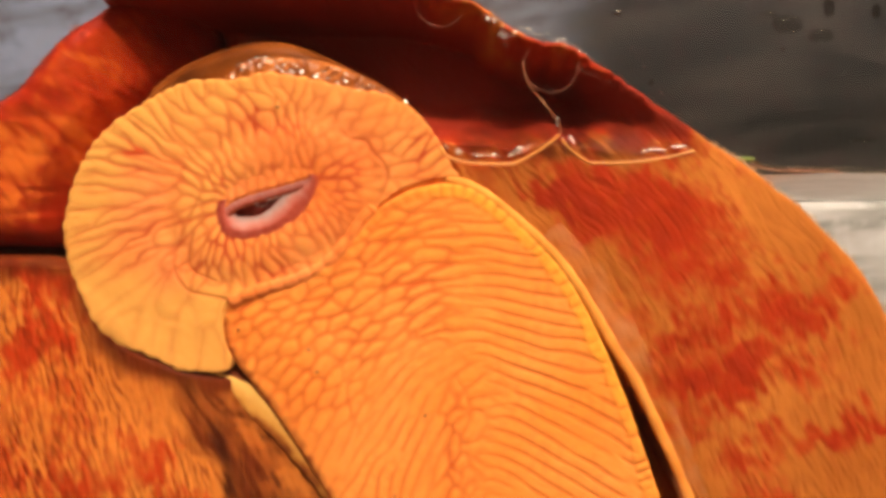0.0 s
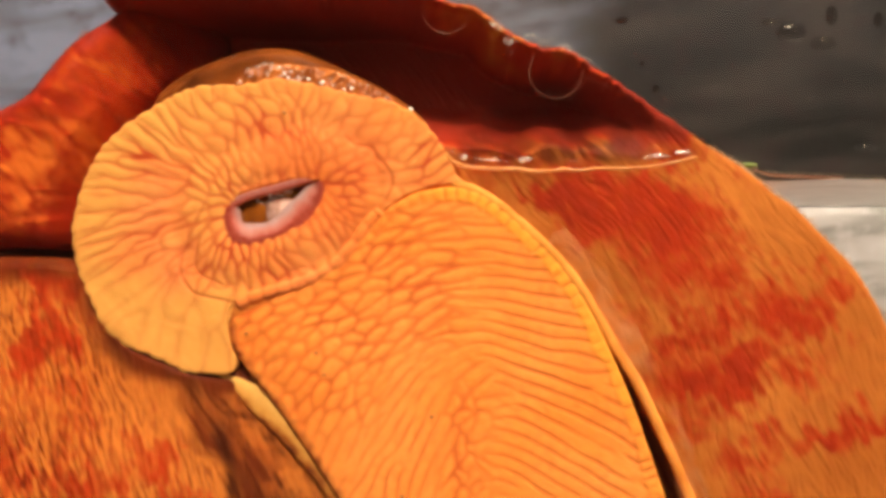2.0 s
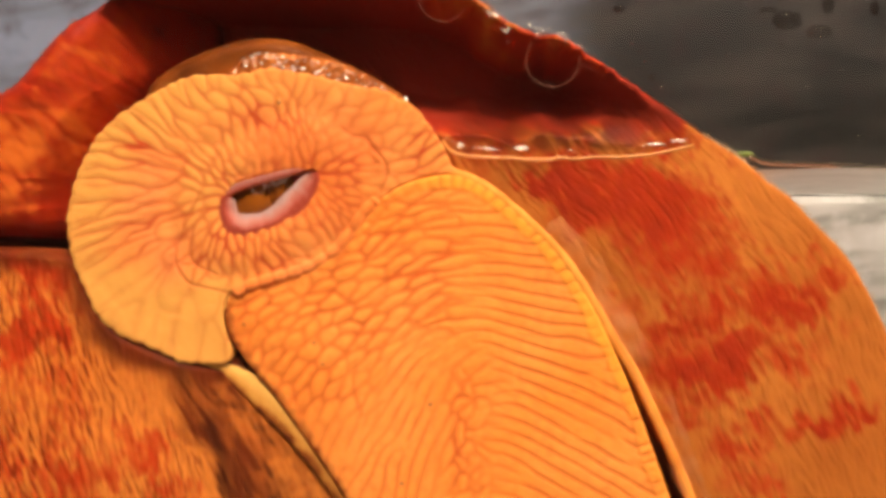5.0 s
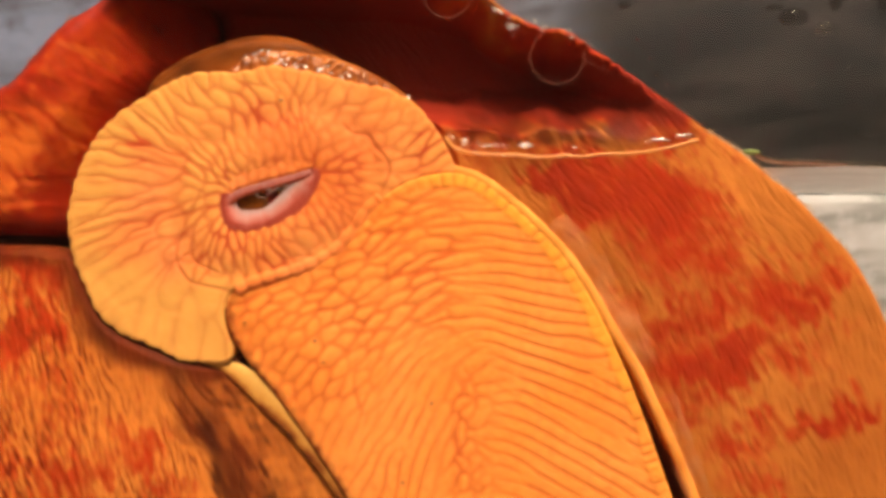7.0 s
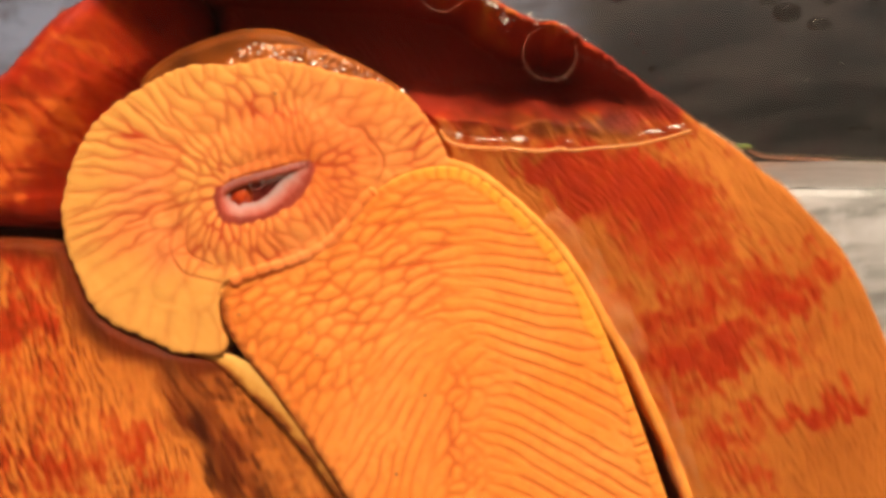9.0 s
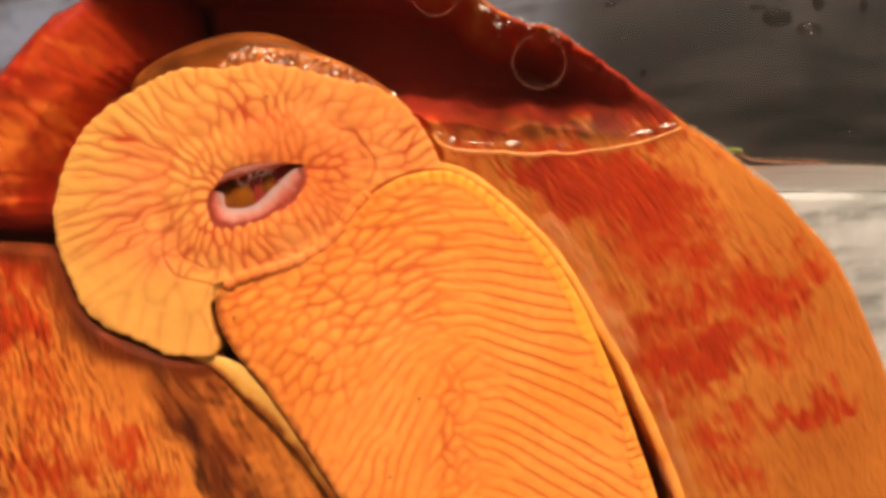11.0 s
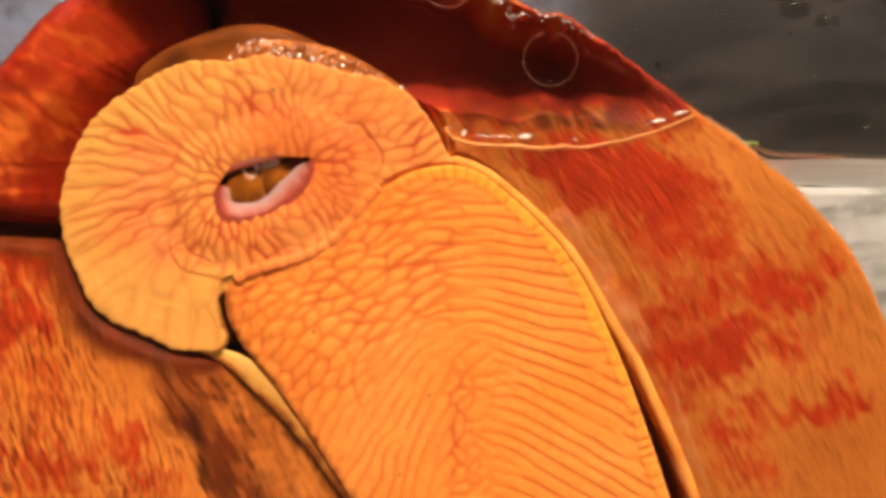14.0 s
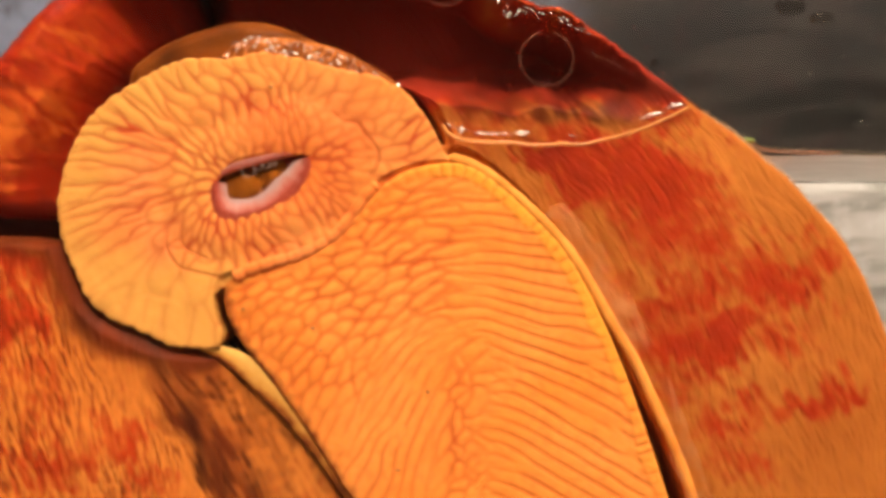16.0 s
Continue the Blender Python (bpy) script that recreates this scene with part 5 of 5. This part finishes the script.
for arc in ([(1.93, 1.93), (1.93, 2.107), (1.705, 2.438), (1.438, 2.777), (1.357, 3.134)],):
    wall_piece = tube("bubble_wall", np.insert(open_curve(arc), 1, 0.02, axis=1), [(0.013, 0.015)], MAT_WALL, None, 12)
    wall_piece.location, wall_piece.visible_shadow = (0, 0, Z0), False
    # Added bead for the bright glint on the wall.
    ball("glint_bead", (1.90, 0.0, 2.15), (0.045, 0.03, 0.08), MAT_BEAD, wall_piece, "shining bead of water", 24).visible_shadow = False
    film_arc.append(tagged(wall_piece, "curved shining wall of a bursting bubble", "bubble wall", "bubble walls"))


def drop(c, rx, rz, label="clear water drop on the tank glass"):
    ob = ball("water_drop", (0, 0, 0), (rx, 0.09, rz), MAT_DROP if rx > 0.025 else MAT_BEAD, None, "", 20, 0.25, c[0])
    ob.location = (c[0] * 0.01, 0.0, Z0 + c[1] * 0.01)
    ob.visible_shadow = False
    return tagged(ob, label, "water drop", "drops on the glass")


for c, rx, rz in (((5.545, 3.652), 0.24, 0.15), ((6.054, 3.473), 0.20, 0.11), ((6.196, 3.92), 0.09, 0.16), ((2.866, 3.848), 0.10, 0.05), ((3.393, 2.759), 0.05, 0.06), ((3.179, 3.17), 0.03, 0.04), ((6.705, 1.812), 0.20, 0.05), ((5.464, 3.268), 0.03, 0.03), ((5.232, 3.812), 0.14, 0.05), ((6.929, 3.848), 0.06, 0.12), ((3.071, 3.312), 0.02, 0.02), ((3.268, 3.009), 0.016, 0.018), ((3.536, 2.598), 0.018, 0.018), ((2.036, 2.598), 0.014, 0.014), ((2.75, 2.107), 0.014, 0.012), ((0.277, 2.509), 0.02, 0.02), ((4.607, 3.134), 0.014, 0.014), ((5.857, 2.598), 0.016, 0.012), ((6.393, 2.866), 0.014, 0.014)):
    drop(c, rx, rz)

scrap = ball("algae_scrap", (0, 0, 0), (0.16, 0.05, 0.045), plain("green_algae", (0.06, 0.10, 0.01), (0.14, 0.20, 0.02), 300.0, 0.5), None, "", 16, 0.5, 4)
scrap.location = (4.946 * 0.01, 0.003, Z0 + 1.562 * 0.01)
tagged(scrap, "small scrap of green algae beside the girdle margin", "algae")

grains = []
for c, r, rides in (((-2.562, 2.357), 0.028, "head"), ((-3.143, -1.161), 0.025, "foot"), ((-0.179, -2.446), 0.035, "foot"), ((-2.027, -1.455), 0.03, "foot"), ((-1.893, -1.795), 0.025, "foot"), ((-0.634, -3.705), 0.03, "foot"), ((-0.554, -0.473), 0.022, "foot")):
    g = ball("sand_grain", (0, 0, 0), (r, r * 0.6, r * 0.7), MAT_GRAIN, None, "", 10, 0.5, c[0])
    grains.append((tagged(g, "tiny dark grain stuck to the orange skin", "grain", "grains"), c, rides))


# ---- what moves ----
HEAD_ROWS = ((0, 0.76, 0.79, -0.35), (1, 0.59, 0.62, -0.20), (2, 0.46, 0.47, -0.02), (3, 0.44, 0.46, -0.12), (4, 0.31, 0.35, -0.06), (4.5, 0.25, 0.31, -0.05), (7, -0.00, -0.01, 0.01), (8, -0.03, -0.05, 0.07), (9, -0.10, -0.07, 0.09), (11.5, -0.55, -0.00, 0.26), (12.5, -0.77, -0.08, 0.41), (13.5, -0.94, -0.01, 0.15), (14.5, -1.10, -0.01, 0.10), (15.5, -1.24, -0.04, 0.25), (16, -1.30, -0.04, 0.27))
FOOT_ROWS = ((0, 0.34, -0.13, 1.72), (1, 0.32, -0.06, 1.32), (2, 0.27, 0.01, 0.87), (3, 0.30, 0.08, 0.55), (4, 0.27, 0.16, 0.14), (4.5, 0.26, 0.17, 0.06), (7, -0.04, 0.03, -0.05), (8, -0.05, 0.03, -0.05), (9, -0.07, 0.06, -0.10), (11.5, 0.21, -0.11, 0.35), (12.5, 0.15, -0.10, 0.31), (13.5, 0.12, -0.19, 0.43), (14.5, 0.07, -0.31, 0.45), (15.5, 0.15, -0.33, 0.58), (16, 0.19, -0.34, 0.63))
GIRDLE_ROWS = ((0, 1.40, -0.89, -0.33), (1, 1.07, -0.77, -0.38), (2, 0.74, -0.71, -0.55), (3, 0.53, -0.55, -0.47), (4, 0.37, -0.39, -0.36), (4.5, 0.34, -0.50, -0.43), (7, -0.01, 0.11, 0.07), (8, -0.06, 0.32, 0.25), (9, -0.13, 0.43, 0.22), (11.5, -0.38, 0.73, 0.22), (12.5, -0.41, 0.88, 0.30), (13.5, -0.44, 1.11, 0.38), (14.5, -0.52, 1.47, 0.67), (15.5, -0.52, 1.83, 0.89), (16, -0.52, 1.97, 0.98))
LOBE_ROWS = ((0, 2.15, 0.31, 0.00), (1, 2.01, 0.32, 0.00), (2, 1.88, 0.21, 0.00), (3, 1.64, 0.20, 0.00), (4, 1.27, 0.15, 0.00), (4.5, 1.08, 0.21, 0.00), (7, -0.02, -0.03, 0.00), (8, -0.16, -0.01, 0.00), (9, -0.39, -0.08, 0.00), (11.5, -0.86, -0.02, 0.00), (12.5, -1.27, 0.08, 0.00), (13.5, -1.75, 0.12, 0.00), (14.5, -2.27, 0.36, 0.00), (15.5, -2.45, 0.47, 0.00), (16, -2.59, 0.53, 0.00))
LOWER_ROWS = ((0, 2.68, 0.57, 0.00), (1, 2.37, 0.61, 0.00), (2, 2.12, 0.52, 0.00), (3, 1.82, 0.49, 0.00), (4, 1.32, 0.41, 0.00), (4.5, 1.16, 0.36, 0.00), (7, -0.05, 0.02, 0.00), (8, -0.23, -0.02, 0.00), (9, -0.44, -0.14, 0.00), (11.5, -1.09, -0.29, 0.00), (12.5, -1.46, -0.38, 0.00), (13.5, -1.83, -0.51, 0.00), (14.5, -2.24, -0.60, 0.00), (15.5, -2.40, -0.76, 0.00), (16, -2.45, -0.80, 0.00))
# Seconds, opening of the mouth beyond its rest (cm).
GAPE = ((0, -0.06), (0.5, 0.03), (1, 0.09), (1.5, 0.13), (2, 0.13), (2.5, 0.04), (3, -0.04), (3.5, -0.06), (4, 0.03), (4.5, 0.13), (5.2, 0.15), (6.2, 0.02), (7, 0.0), (7.5, -0.09), (8, -0.06), (8.5, -0.04), (9, 0.03), (10, 0.12), (11.3, 0.24), (12, 0.12), (12.5, 0.09), (13, 0.13), (13.5, 0.24), (14, 0.28), (14.5, 0.35), (15, 0.37), (15.5, 0.31), (16, 0.2))
TONGUE = ((0, 1.3), (1.5, 0.8), (2, 0.50), (2.4, 0.50), (2.8, 0.70), (3.4, 0.75), (4, 0.53), (4.5, 0.47), (5.5, 0.54), (7, 0.56), (7.5, 1.1), (9, 1.2), (10.3, 0.9), (11.3, 0.5), (12, 0.70), (12.5, 0.56), (13, 0.5), (13.5, 0.46), (14.5, 0.43), (15.5, 0.44), (16, 0.48))
PAD = ((0, 0.6), (0.9, 0.3), (1.3, -0.55), (1.6, -0.68), (2, -0.56), (2.5, 0.1), (3.0, 0.5), (10.2, 0.5), (16, 0.5))
CHEEK = ((0, 0.1), (0.5, -0.55), (1, -0.6), (1.5, 0.2), (8.2, 0.2), (8.6, -0.5), (9, -0.6), (9.8, 0.3), (16, 0.3))


def drift(r):
    return pose(r[1] * 0.001, 0, r[2] * 0.001, 0, r[3], 0)


def motions():
    for ob, rows in ((head, HEAD_ROWS), (hood, [(t, 2.0 * x - 0.1, z, a) for t, x, z, a in HEAD_ROWS]), (foot, FOOT_ROWS), (girdle, GIRDLE_ROWS), (lobe, LOBE_ROWS), (lower, LOWER_ROWS)):
        walk(ob, [(r[0], drift(r)) for r in rows])
    for ob in (head_froth, top_froth):
        walk(ob, [(r[0], pose(0, 0, Z0) @ drift(r)) for r in HEAD_ROWS])
    nx, nz = 0.0040, -0.0092
    walk(lower_lip, [(t, pose(nx * g * 0.22, 0, nz * g * 0.22)) for t, g in GAPE])
    walk(upper_lip, [(t, pose(-nx * g * 0.85, 0, -nz * g * 0.85)) for t, g in GAPE])
    walk(tongue, [(t, pose(0, d * 0.01, 0)) for t, d in TONGUE])
    for ob, rows in ((pad, PAD), (cheek, CHEEK)):
        p = ob.location.copy()
        walk(ob, [(t, pose(p.x, p.y + d * 0.01, p.z)) for t, d in rows])
    for ob in mouth_bubbles:
        p = ob.location.copy()
        at = lambda t: [np.interp(t, [r[0] for r in HEAD_ROWS], [r[k] for r in HEAD_ROWS]) * 0.001 for k in (1, 2)]
        walk(ob, [(t, pose(p.x + at(t)[0] - nx * g * 0.75, p.y, p.z + at(t)[1] - nz * g * 0.75)) for t, g in GAPE])
    for ob, c, rides in grains:
        rows = HEAD_ROWS if rides == "head" else FOOT_ROWS
        walk(ob, [(r[0], pose(0, 0, Z0) @ drift(r) @ pose(c[0] * 0.01, 0.0002, c[1] * 0.01)) for r in rows])
    hx, hz = 2.393 * 0.01, 1.509 * 0.01
    walk(line_b, [(t, pose(0, 0, Z0) @ pose(hx, 0, hz) @ pose(0, 0, 0, 0, a, 0) @ pose(-hx, 0, -hz)) for t, a in ((0, 2), (4.5, 2), (7, 0), (9, -2), (11.5, -6), (14, -9), (16, -12))])
    for ob, x, z, a in ((rise_a, 0.0119, 0.01545, -32), (rise_b, 0.0242, 0.01545, 40)):
        walk(ob, [(t, pose(x, 0, Z0 + z) @ pose(0, 0, 0, 0, a * k, 0) @ pose(-x, 0, -z)) for t, k in ((0, 1), (0.45, 1), (0.55, 0.4), (0.6, 0), (16, 0))])
    p = big_bubble.location.copy()
    walk(big_bubble, [(t, pose(p.x + x * 0.01, p.y, p.z + z * 0.01)) for t, x, z in ((0, 0, 0), (7, 0, 0), (9, -0.03, -0.04), (11.4, -0.08, -0.12), (16, -0.12, -0.22))])
    for ob in film_arc:
        walk(ob, [(t, pose(0, 0, Z0) @ pose(0, 0.0006, hz) @ pose(0, 0, 0, a, 0, 0) @ pose(0, -0.0006, -hz)) for t, a in ((0, 0), (0.5, 0), (0.55, -45), (0.6, -88), (16, -88))])


motions()
